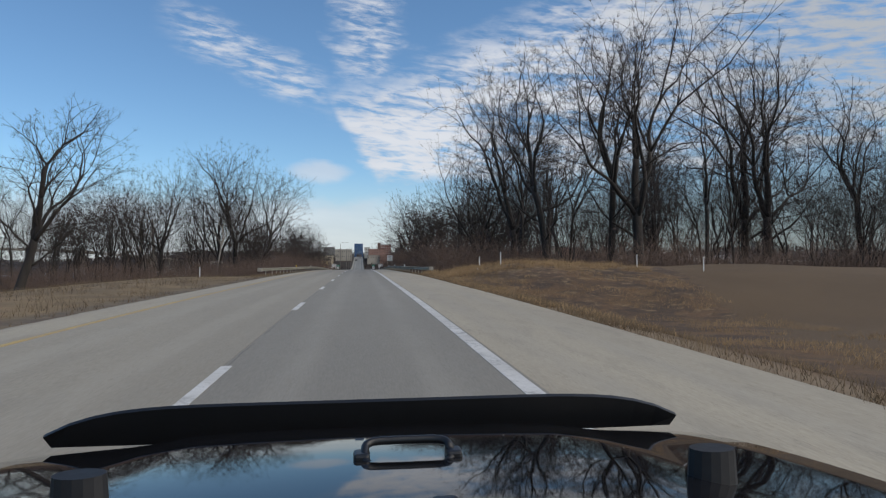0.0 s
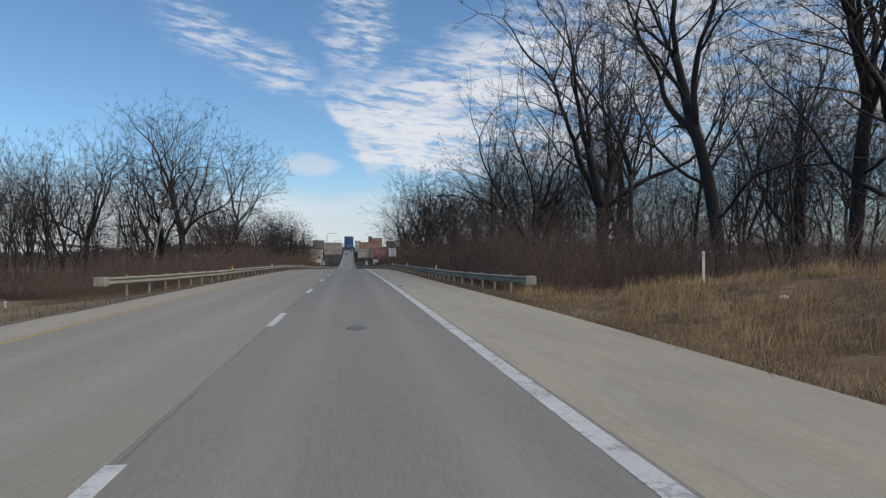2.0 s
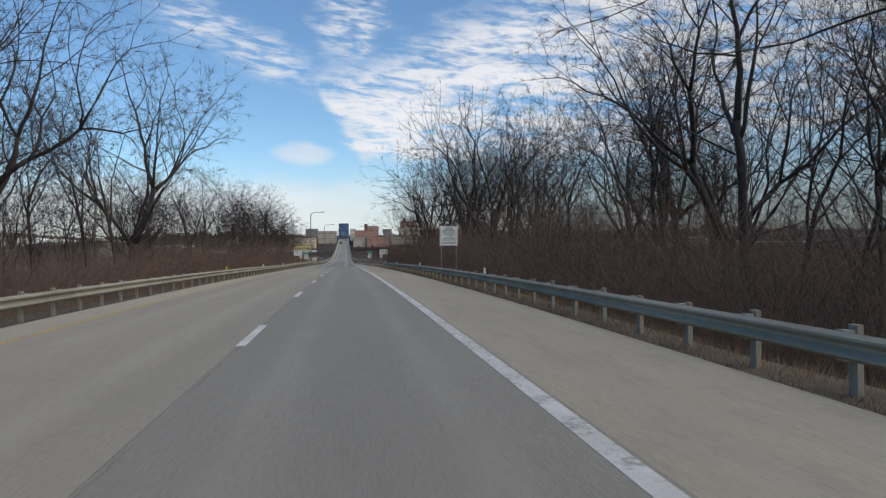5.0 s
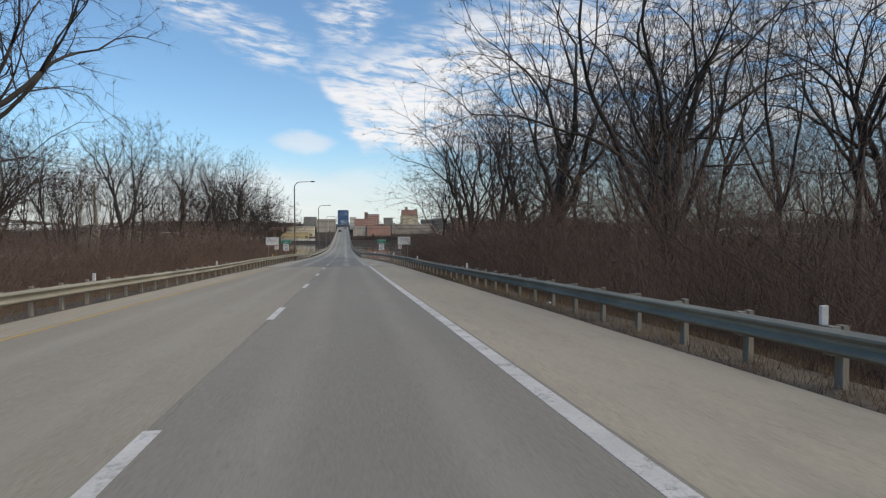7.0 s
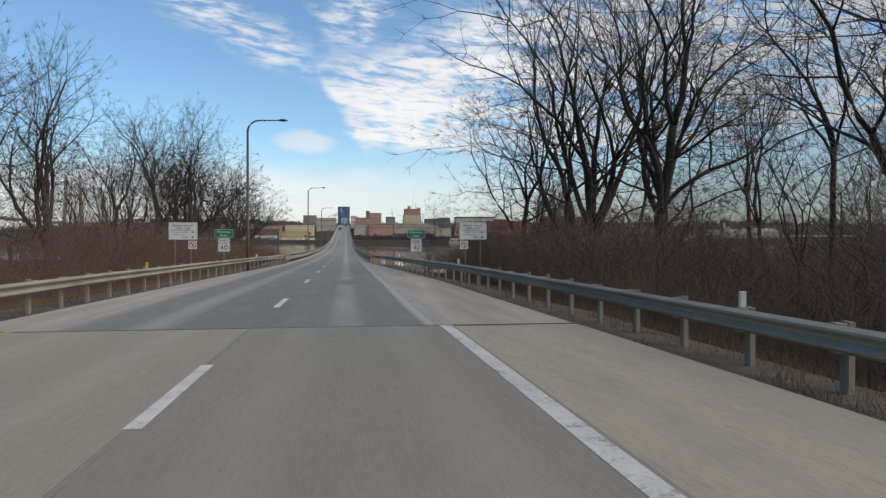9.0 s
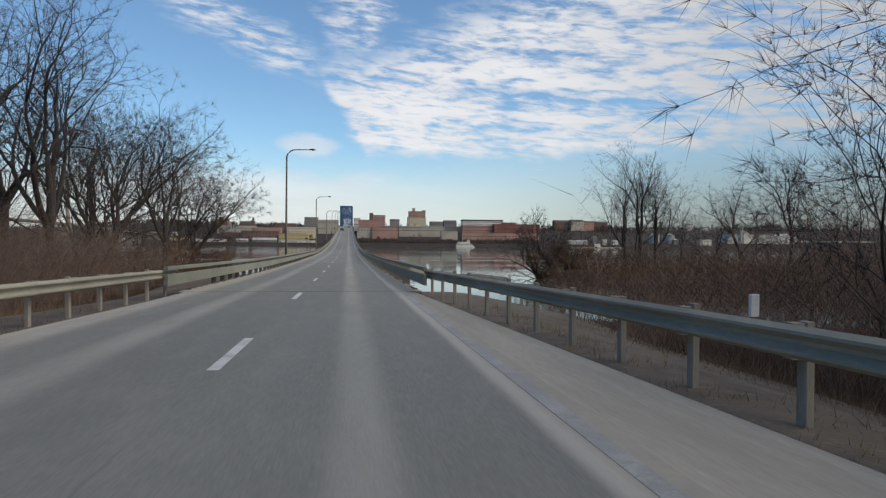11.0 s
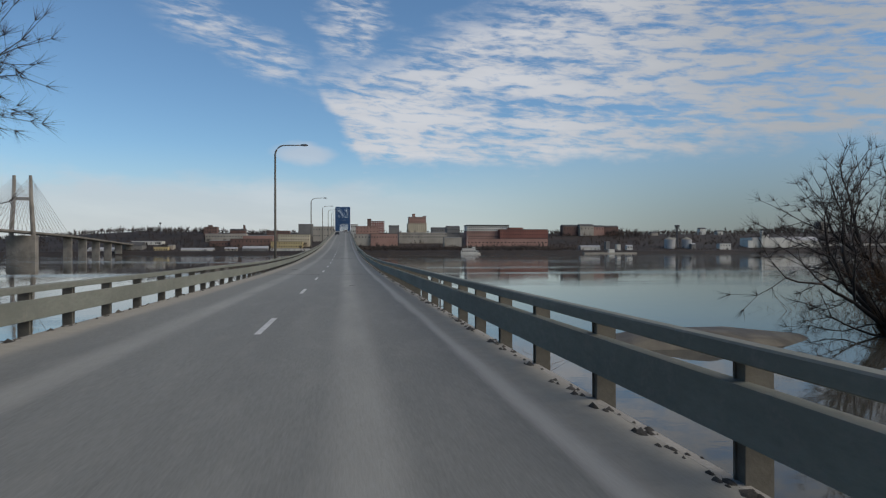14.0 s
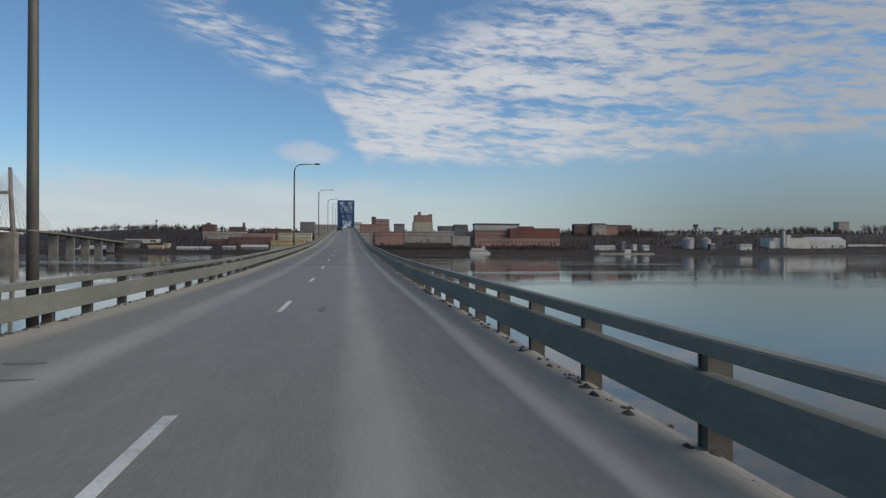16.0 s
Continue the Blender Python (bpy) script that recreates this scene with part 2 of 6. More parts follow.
M["tar"] = surface("tar_patch", (0.130, 0.126, 0.114), (0.172, 0.167, 0.150), 0.75, scale=3.0, bump=0.5)


def patches(a, b, scale):
    def extra(g, v, col):
        n = g.noise(v, scale, 6.0, 0.65, 0.3)
        col = g.mix(g.step(n, 0.44, 0.60), col, a)
        return g.mix(g.step(g.noise(v, scale * 3.3, 5.0, 0.7), 0.55, 0.7), col, b)
    return extra


def field_ground(g, v, col):
    """Smooth tan stubble, a weedy dark ditch and levee face, and a pale grass fringe beside the shoulder."""
    col = patches((0.085, 0.062, 0.042), (0.17, 0.13, 0.075), 0.35)(g, v, col)
    x, y, z = g.split(v)
    wob = g.m("SUBTRACT", g.noise(v, 0.22, 5.0, 0.65), 0.5)
    weeds = g.mix(g.step(g.noise(v, 0.45, 6.0, 0.7, 0.4), 0.40, 0.62), (0.046, 0.028, 0.016), (0.115, 0.064, 0.027))
    weeds = g.mix(g.step(g.m("ADD", g.noise(v, 1.3, 6.0, 0.7), g.lin(y, 30.0, 60.0, 0.0, 0.13)), 0.56, 0.72), weeds, (0.175, 0.118, 0.060))
    stubble = g.mix(g.step(g.noise(v, 0.12, 5.0, 0.6), 0.35, 0.7), (0.088, 0.054, 0.024), (0.104, 0.065, 0.030))
    edge = g.m("ADD", g.m("SUBTRACT", g.m("MULTIPLY_ADD", y, -0.30, x), 11.6), g.m("MULTIPLY", wob, 7.0))
    here = g.m("MULTIPLY", g.step(x, 6.0, 6.8), g.step(y, 66.0, 60.0))
    col = g.mix(here, col, g.mix(g.step(edge, -0.5, 0.7), weeds, stubble))
    fringe = g.m("MULTIPLY", here, g.step(g.m("MULTIPLY_ADD", wob, 1.6, x), 8.6, 7.7))
    col = g.mix(g.m("MULTIPLY", fringe, 0.85), col, (0.205, 0.150, 0.090))
    meadow = g.m("MULTIPLY", g.step(x, -6.4, -7.4), g.step(g.m("MULTIPLY_ADD", wob, 20.0, y), 124.0, 108.0))
    tan = g.mix(g.step(g.noise(v, 0.3, 6.0, 0.68), 0.40, 0.62), (0.130, 0.088, 0.040), (0.220, 0.150, 0.070))
    return g.mix(g.m("MULTIPLY", meadow, 0.85), col, tan)


M["ground"] = surface("dry_winter_ground", (0.155, 0.118, 0.070), (0.098, 0.076, 0.047), 0.95, scale=0.15, fine=9, bump=0.8, extra=field_ground)
M["litter"] = surface("dead_leaf_litter", (0.062, 0.037, 0.021), (0.030, 0.019, 0.012), 0.95, spec=0.1, scale=0.5, fine=12, bump=0.8)
M["verge"] = surface("trampled_brown_verge", (0.135, 0.107, 0.076), (0.062, 0.049, 0.038), 0.95, scale=0.9, fine=14, bump=0.8,
                     extra=patches((0.10, 0.080, 0.058), (0.165, 0.135, 0.098), 0.8))
M["bank_brush"] = surface("dark_bank_brush", (0.092, 0.053, 0.028), (0.042, 0.026, 0.016), 0.92, spec=0.15, scale=0.3, fine=5, bump=0, islands=0.35)
M["grass"] = surface("dry_grass", (0.160, 0.113, 0.062), (0.080, 0.055, 0.032), 0.9, scale=0.4, fine=6, bump=0, islands=0.35)
M["gold_grass"] = surface("golden_dry_grass", (0.300, 0.200, 0.098), (0.170, 0.110, 0.055), 0.9, scale=0.4, fine=6, bump=0, islands=0.35)
M["brush"] = surface("bare_brush_twigs", (0.132, 0.088, 0.066), (0.088, 0.060, 0.046), 0.9, scale=0.2, fine=5, bump=0, islands=0.18)
M["bark"] = surface("grey_brown_bark", (0.040, 0.033, 0.028), (0.018, 0.015, 0.0135), 0.92, scale=1.2, fine=14, bump=1.0, stretch=(1, 1, 0.2))
M["pale_bark"] = surface("pale_sycamore_bark", (0.30, 0.27, 0.23), (0.14, 0.12, 0.10), 0.9, scale=1.0, fine=10, bump=0.8, stretch=(1, 1, 0.4))
M["twig"] = surface("bare_twigs", (0.048, 0.038, 0.033), (0.028, 0.022, 0.020), 0.9, scale=0.6, fine=6, bump=0, islands=0.2)
M["far_twig"] = surface("far_bare_wood", (0.060, 0.044, 0.036), (0.030, 0.023, 0.020), 0.95, scale=0.02, fine=0.5, bump=0, islands=0.35)
M["galv"] = surface("weathered_galvanised_steel", (0.34, 0.325, 0.262), (0.23, 0.220, 0.180), 0.85, metal=0.0, spec=0.25, scale=1.2, fine=25, bump=0.1, stretch=(1, 0.3, 1))
M["post_wood"] = surface("weathered_timber_post", (0.34, 0.31, 0.255), (0.20, 0.18, 0.148), 0.9, scale=2.0, fine=25, bump=0.6, stretch=(1, 1, 0.2))
M["rail_paint"] = surface("grey_railing_paint", (0.225, 0.232, 0.192), (0.165, 0.170, 0.142), 0.75, spec=0.3, scale=0.8, fine=20, bump=0.15, stretch=(1, 0.3, 1),
                          extra=worn((0.21, 0.20, 0.17)))
M["rail_post"] = surface("stained_railing_post", (0.175, 0.160, 0.128), (0.085, 0.078, 0.064), 0.8, scale=2.0, fine=18, bump=0.3)
M["pole"] = surface("weathered_steel_pole", (0.20, 0.18, 0.15), (0.12, 0.108, 0.09), 0.6, metal=0.3, scale=0.7, fine=16, bump=0.1, stretch=(1, 1, 0.2))
M["lamp_head"] = plain("dark_lamp_housing", (0.06, 0.06, 0.065), 0.5)
M["lamp_lens"] = plain("lamp_lens", (0.5, 0.5, 0.48), 0.15)
M["sign_white"] = plain("white_sign_sheeting", (0.84, 0.84, 0.82), 0.45)
M["sign_green"] = plain("green_sign_sheeting", (0.012, 0.21, 0.125), 0.45)
M["sign_black"] = plain("black_sign_ink", (0.02, 0.02, 0.02), 0.5)
M["sign_ink"] = plain("weathered_grey_ink", (0.30, 0.33, 0.30), 0.5)
M["sign_red"] = plain("red_sign_ink", (0.45, 0.03, 0.025), 0.5)
M["sign_grey"] = plain("bare_sign_back", (0.3, 0.3, 0.3), 0.45, 0.5)
M["delin_white"] = plain("white_plastic_marker", (0.72, 0.72, 0.70), 0.5)
M["delin_yellow"] = plain("yellow_plastic_marker", (0.72, 0.50, 0.03), 0.5)
M["truss"] = surface("blue_bridge_paint", (0.030, 0.092, 0.215), (0.023, 0.070, 0.165), 0.5, scale=0.15, fine=3, bump=0.05)
M["pier"] = surface("stained_pier_concrete", (0.30, 0.27, 0.23), (0.17, 0.152, 0.13), 0.9, scale=0.1, fine=2, bump=0.3)
M["cable"] = plain("pale_stay_cable", (0.42, 0.41, 0.40), 0.5)
M["black_rubber"] = plain("black_rubber", (0.015, 0.015, 0.017), 0.65)
M["black_plastic"] = plain("black_plastic", (0.012, 0.012, 0.013), 0.4)
M["car_paint"] = surface("black_car_paint", (0.010, 0.010, 0.012), None, 0.035, scale=1.5, fine=30, bump=0.0, spread=0.012)
M["dull_paint"] = plain("dark_car_paint", (0.02, 0.021, 0.024), 0.3, 0.0, 0.6)
M["glass_dark"] = plain("dark_window_glass", (0.03, 0.035, 0.04), 0.08)
M["chrome"] = plain("bright_metal", (0.6, 0.6, 0.6), 0.2, 1.0)
M["brick_red"] = surface("red_brick_wall", (0.275, 0.108, 0.080), (0.195, 0.078, 0.060), 0.9, scale=0.05, fine=1.5, bump=0.1)
M["brick_pink"] = surface("faded_brick_wall", (0.40, 0.235, 0.185), (0.29, 0.17, 0.135), 0.9, scale=0.05, fine=1.5, bump=0.1)
M["brick_dark"] = surface("dark_brick_wall", (0.185, 0.110, 0.088), (0.13, 0.078, 0.063), 0.9, scale=0.05, fine=1.5, bump=0.1)
M["cream"] = surface("cream_masonry", (0.62, 0.53, 0.38), (0.50, 0.42, 0.29), 0.9, scale=0.05, fine=1.5, bump=0.1)
M["yellow_mas"] = surface("yellow_masonry", (0.56, 0.44, 0.22), (0.45, 0.34, 0.17), 0.9, scale=0.05, fine=1.5, bump=0.1)
M["white_mas"] = surface("white_metal_siding", (0.66, 0.63, 0.56), (0.52, 0.49, 0.43), 0.7, scale=0.05, fine=1.5, bump=0.1)
M["beige"] = surface("beige_concrete_wall", (0.42, 0.375, 0.31), (0.30, 0.268, 0.22), 0.9, scale=0.05, fine=1.5, bump=0.1)
M["grey_wall"] = surface("grey_concrete_wall", (0.22, 0.21, 0.195), (0.16, 0.152, 0.142), 0.9, scale=0.05, fine=1.5, bump=0.1)
M["roof"] = surface("tarred_roof", (0.09, 0.085, 0.08), (0.06, 0.057, 0.055), 0.9, scale=0.05, fine=1.0, bump=0.1)
M["roof_pale"] = surface("pale_metal_roof", (0.42, 0.41, 0.40), (0.34, 0.33, 0.32), 0.7, scale=0.05, fine=1.0, bump=0.1)
M["window_far"] = plain("far_window_glass", (0.05, 0.055, 0.062), 0.15)
M["window_white"] = plain("white_window_surround", (0.6, 0.58, 0.54), 0.6)
M["scrub"] = surface("dark_winter_scrub", (0.034, 0.022, 0.014), (0.014, 0.010, 0.007), 0.95, scale=0.03, fine=0.3, bump=0.3)
M["gravel"] = surface("pale_gravel", (0.36, 0.32, 0.25), (0.24, 0.21, 0.165), 0.95, scale=1.5, fine=30, bump=0.9)
M["sand"] = surface("wet_river_sand", (0.17, 0.145, 0.10), (0.07, 0.058, 0.043), 0.7, scale=0.5, fine=8, bump=0.5)


def water_material():
    mt = bpy.data.materials.new("river_water")
    mt.use_nodes = True
    g = Nodes(mt.node_tree)
    out = g.tree.nodes.new("ShaderNodeOutputMaterial")
    b = g.tree.nodes.new("ShaderNodeBsdfPrincipled")
    g.link(b.outputs[0], out.inputs[0])
    tc = g.tree.nodes.new("ShaderNodeTexCoord")
    x, y, z = g.split(tc.outputs["Object"])
    b.inputs["Base Color"].default_value = (0.060, 0.058, 0.048, 1)
    b.inputs["IOR"].default_value = 1.33
    b.inputs["Specular IOR Level"].default_value = 0.5
    lanes = g.noise(g.vec(g.m("MULTIPLY", x, 0.006), g.m("MULTIPLY", y, 0.035), 0.0), 1.0, 4.0, 0.6)
    rip = g.noise(g.vec(g.m("MULTIPLY", x, 0.35), g.m("MULTIPLY", y, 0.6), 0.0), 1.0, 4.0, 0.6)
    ruffle = g.step(lanes, 0.5, 0.68)
    g.link(g.lin(ruffle, 0.0, 1.0, 0.035, 0.14), b.inputs["Roughness"])
    bp = g.tree.nodes.new("ShaderNodeBump")
    g.link(g.lin(ruffle, 0.0, 1.0, 0.05, 0.22), bp.inputs["Strength"])
    bp.inputs["Distance"].default_value = 0.12
    g.link(rip, bp.inputs["Height"])
    g.link(bp.outputs[0], b.inputs["Normal"])
    return mt


M["water"] = water_material()


# ---------------------------------------------------------------- mesh helpers
def mesh_of(verts, faces, name="mesh", smooth=False):
    me = bpy.data.meshes.new(name)
    me.from_pydata([tuple(v) for v in verts], [], [tuple(f) for f in faces])
    if smooth:
        me.polygons.foreach_set("use_smooth", [True] * len(me.polygons))
    me.update()
    return me


def tri_mesh(verts, tris, name="mesh"):
    """A mesh of triangles from numpy arrays."""
    me = bpy.data.meshes.new(name)
    me.vertices.add(len(verts))
    me.vertices.foreach_set("co", np.asarray(verts, np.float32).ravel())
    me.loops.add(len(tris) * 3)
    me.loops.foreach_set("vertex_index", np.asarray(tris, np.int32).ravel())
    me.polygons.add(len(tris))
    me.polygons.foreach_set("loop_start", np.arange(len(tris), dtype=np.int32) * 3)
    me.polygons.foreach_set("loop_total", np.full(len(tris), 3, np.int32))
    me.update(calc_edges=True)
    return me


def thing(name, label, category, group="", kind="", at=(0, 0, 0), turn=0.0):
    ob = new(name)
    ob.matrix_world = pose(*at, 0, 0, turn)
    return tagged(ob, label, category, group, kind)


def mesh_part(name, me, material, parent=None, label="", at=(0, 0, 0), rot=(0, 0, 0)):
    if material is not None and not me.materials:
        me.materials.append(material)
    ob = new(name, me)
    ob.parent = parent
    ob.location, ob.rotation_euler = at, [radians(v) for v in rot]
    if label:
        tagged(ob, label)
    return ob


def part(name, bm, material, parent=None, label="", at=(0, 0, 0), rot=(0, 0, 0), smooth=False):
    me = bpy.data.meshes.new(name)
    bm.to_mesh(me)
    bm.free()
    if smooth:
        me.polygons.foreach_set("use_smooth", [True] * len(me.polygons))
    return mesh_part(name, me, material, parent, label, at, rot)


def box_bm(sx, sy, sz, bevel=0.0, base=False):
    bm = bmesh.new()
    bmesh.ops.create_cube(bm, size=1.0)
    bmesh.ops.scale(bm, vec=(sx, sy, sz), verts=bm.verts)
    if base:
        bmesh.ops.translate(bm, vec=(0, 0, sz / 2), verts=bm.verts)
    if bevel:
        bmesh.ops.bevel(bm, geom=bm.edges[:], offset=bevel, segments=2, profile=0.5, affect="EDGES")
    return bm


def cyl_bm(r1, r2, h, n=12):
    """A round bar standing on its base."""
    bm = bmesh.new()
    bmesh.ops.create_cone(bm, cap_ends=True, segments=n, radius1=r1, radius2=r2, depth=h)
    bmesh.ops.translate(bm, vec=(0, 0, h / 2), verts=bm.verts)
    return bm


def sweep(profile, path, closed=True, caps=True):
    """Vertices and faces of a section (offset sideways, offset up) carried along a path of (x, y, z) that runs mostly along y."""
    verts, faces = [], []
    n = len(profile)
    for i, p in enumerate(path):
        a, b = path[max(i - 1, 0)], path[min(i + 1, len(path) - 1)]
        dx, dy = b[0] - a[0], b[1] - a[1]
        ln = math.hypot(dx, dy)
        nx, ny = dy / ln, -dx / ln
        for s, u in profile:
            verts.append((p[0] + nx * s, p[1] + ny * s, p[2] + u))
    for i in range(len(path) - 1):
        for j in range(n if closed else n - 1):
            k = (j + 1) % n
            faces.append((i * n + j, i * n + k, (i + 1) * n + k, (i + 1) * n + j))
    if closed and caps:
        faces.append(tuple(range(n))[::-1])
        faces.append(tuple(range((len(path) - 1) * n, len(path) * n)))
    return verts, faces


def tube(path, radii, sides=8):
    """A round bar along any path, with its own radius at each point."""
    verts, faces = [], []
    pts = [Vector(p) for p in path]
    ref = Vector((0.31, 0.17, 0.93))
    for i, p in enumerate(pts):
        d = (pts[min(i + 1, len(pts) - 1)] - pts[max(i - 1, 0)]).normalized()
        u = d.cross(ref if abs(d.dot(ref)) < 0.95 else Vector((1, 0, 0))).normalized()
        w = d.cross(u)
        for k in range(sides):
            q = 2 * math.pi * k / sides
            verts.append(p + (u * math.cos(q) + w * math.sin(q)) * radii[i])
    for i in range(len(pts) - 1):
        for k in range(sides):
            l = (k + 1) % sides
            faces.append((i * sides + k, i * sides + l, (i + 1) * sides + l, (i + 1) * sides + k))
    faces.append(tuple(range(sides))[::-1])
    faces.append(tuple(range((len(pts) - 1) * sides, len(pts) * sides)))
    return verts, faces


def text_mesh(body, size, width=None, thick=0.002):
    cu = bpy.data.curves.new("lettering", "FONT")
    cu.body, cu.size, cu.align_x, cu.align_y, cu.extrude = body, size, "CENTER", "CENTER", thick
    ob = bpy.data.objects.new("lettering", cu)
    scene.collection.objects.link(ob)
    bpy.context.view_layer.update()
    me = bpy.data.meshes.new_from_object(ob.evaluated_get(bpy.context.evaluated_depsgraph_get()))
    bpy.data.objects.remove(ob)
    xs = [v.co.x for v in me.vertices]
    if width:
        k = width / (max(xs) - min(xs))
        for v in me.vertices:
            v.co.x *= k
    return me


# ---------------------------------------------------------------- plan of the road
PROFILE = [(-900, -6), (-300, -4.5), (-120, -2.2), (-50, -1.05), (0, 0.0), (20, 0.43), (40, 0.67), (60, 0.93), (80, 1.09), (100, 1.2), (120, 1.26), (140, 1.13), (160, 0.91),
           (180, 0.62), (200, 0.38), (220, 0.11), (240, -0.14), (260, -0.39), (280, -0.60), (300, -0.72), (320, -0.79), (352, -0.81), (385, -0.55),
           (420, 0.24), (458, 1.3), (523, 4.15), (620, 8.6), (710, 12.7), (760, 14.2), (820, 14.8), (980, 14.0), (1120, 12.0), (1240, 9), (1330, 8)]
PY, PZ = [p[0] for p in PROFILE], [p[1] for p in PROFILE]


def zr(y):
    """Road level, softened between the knots."""
    return float(np.mean(np.interp((y - 8, y - 4, y, y + 4, y + 8), PY, PZ)))


WATER = -4.0


def r_edge(y):
    """Outer edge of the wider shoulder; it narrows where the guardrail begins."""
    return float(np.interp(y, (56, 76, 185, 205, 224, 240, 262), (7.05, 6.62, 6.60, 6.45, 6.24, 5.45, 4.16)))


def l_edge(y):
    """Outer edge of the narrow shoulder, drawing in towards the bridge."""
    return float(np.interp(y, (190, 205, 228, 245, 262), (-5.75, -5.55, -5.22, -4.66, -4.10)))


def rail_x(y):
    """Half width of the bridge deck, a little wider near the bank."""
    return float(np.interp(y, (263, 290, 340), (4.28, 4.14, 4.12)))


def smooth(a, b, x):
    q = min(1.0, max(0.0, (x - a) / (b - a)))
    return q * q * (3 - 2 * q)


def wavy(x, y, s):
    return noise.noise((x * s, y * s, 4.7))


def ground_z(x, y):
    z0 = zr(min(y, 280))
    under = z0 - 0.30
    n = wavy(x, y, 0.25) * 0.12 + wavy(x, y, 0.06) * 0.25
    if x >= 0:
        d = x - r_edge(y)
        if d < 0:
            land = z0 - 0.16 if d > -0.4 else under
        else:
            # low field, then a levee across it, then the wood
            far = smooth(18, 45, x)
            face = smooth(33 - 22 * far, 53 + 4 * far, y)
            low = z0 - 0.14 - (z0 + 1.35) * smooth(0.3, 6.5, d)
            crest = z0 - 0.14 + (1.95 - 0.42 * smooth(22, 32, x) - z0) * smooth(1.0, 8.0, d)
            field = low + (crest - low) * face + n * (0.4 + 1.2 * smooth(28, 40, y)) * smooth(0.5, 4, d)
            wood = z0 - 0.15 - (z0 + 1.7) * smooth(0.8, 9.0, d) + n * smooth(0.5, 3, d)
            back = smooth(58, 74, y)
            land = field + (wood - field) * back
    else:
        d = l_edge(y) - x
        if d < 0:
            land = z0 - 0.16 if d > -0.4 else under
        else:
            near = 1.0 - smooth(58, 80, y)
            flat = z0 - 0.10 - (z0 + 0.5) * smooth(4.0, 30, d) + n * 0.7 * smooth(0.5, 4, d)
            wood = z0 - 0.15 - (z0 + 1.7) * smooth(0.8, 9.0, d) + n * smooth(0.5, 3, d)
            land = near * flat + (1 - near) * wood
    # river: near bank, island, sand bar, far bank and bluff
    shore = 268 + 3 * wavy(x, 3.0, 0.09) if x > 0 else 288 + 44 * smooth(5, 15, -x) + 4 * wavy(x, 9.0, 0.08)
    bed = -5.8
    z = land + (bed - land) * smooth(shore - 5, shore + 8, y)
    ex, ey = abs(x - 75) / 47.0, abs(y - 327) / 30.0
    isle = 1.0 - smooth(0.86, 1.04, (ex ** 3 + ey ** 3) ** 0.333 + 0.08 * wavy(x, y, 0.12))
    z = max(z, bed + (3.2 + 0.5 * wavy(x, y, 0.15)) * isle)
    bar = 1.0 - smooth(0.3, 1.15, math.hypot((x - 20) / 11.5, (y - 338.6) / 4.2) + 0.2 * wavy(x, y, 0.5))
    z = max(z, bed + 2.5 * bar)
    if y > 1200:
        back = 1262 + 12 * wavy(x, 1.0, 0.004)
        rise = 6.8 * smooth(back - 10, back + 14, y) + 9 * smooth(back + 25, back + 110, y) + 23 * smooth(back + 90, back + 290, y) + 6 * smooth(back + 290, back + 450, y)
        far = (1.0 + 0.14 * wavy(x, y, 0.006)) * (0.55 + 0.45 * smooth(-720, -330, x))
        z = max(z, bed + 6.0 * smooth(back - 10, back + 14, y) + (rise - 6.0 * smooth(back - 10, back + 14, y)) * far)
    return z


def strip_mesh(x0, x1, y0, y1, lift=0.0, thick=0.25, step=4.0, nx=1, fall=(0.0, 0.0)):
    """A paved strip with real thickness that follows the road level."""
    ys = np.linspace(y0, y1, max(2, int(round((y1 - y0) / step)) + 1))
    path = [(0.0, float(y), zr(float(y)) + lift) for y in ys]
    top = [(x0 + (x1 - x0) * i / nx, fall[0] + (fall[1] - fall[0]) * i / nx) for i in range(nx + 1)]
    prof = [(x0, -thick)] + top + [(x1, -thick)]
    v, f = sweep(prof, path)
    return mesh_of(v, [tuple(reversed(q)) for q in f])


def ribbon(xa, xb, y0, y1, lift=0.0, thick=0.25, step=4.0, nx=2, fall=(0.0, 0.0)):
    """A paved strip between two edges that may draw nearer to each other along the road."""
    ys = np.linspace(y0, y1, max(2, int(round((y1 - y0) / step)) + 1))
    v, f = [], []
    for y in ys:
        y = float(y)
        a, b, z = xa(y), xb(y), zr(y) + lift
        v.append((a, y, z - thick))
        v += [(a + (b - a) * i / nx, y, z + fall[0] + (fall[1] - fall[0]) * i / nx) for i in range(nx + 1)]
        v.append((b, y, z - thick))
    w = nx + 3
    for j in range(len(ys) - 1):
        for i in range(w):
            k = (i + 1) % w
            f.append((j * w + i, j * w + k, (j + 1) * w + k, (j + 1) * w + i))
    f += [tuple(range(w))[::-1], tuple((len(ys) - 1) * w + i for i in range(w))]
    me = mesh_of(v, f)
    bm = bmesh.new()
    bm.from_mesh(me)
    bmesh.ops.recalc_face_normals(bm, faces=bm.faces)
    bm.to_mesh(me)
    bm.free()
    return me


def setting(name, me, material, label, category):
    ob = mesh_part(name, me, material)
    return tagged(ob, label, category, kind="structure")


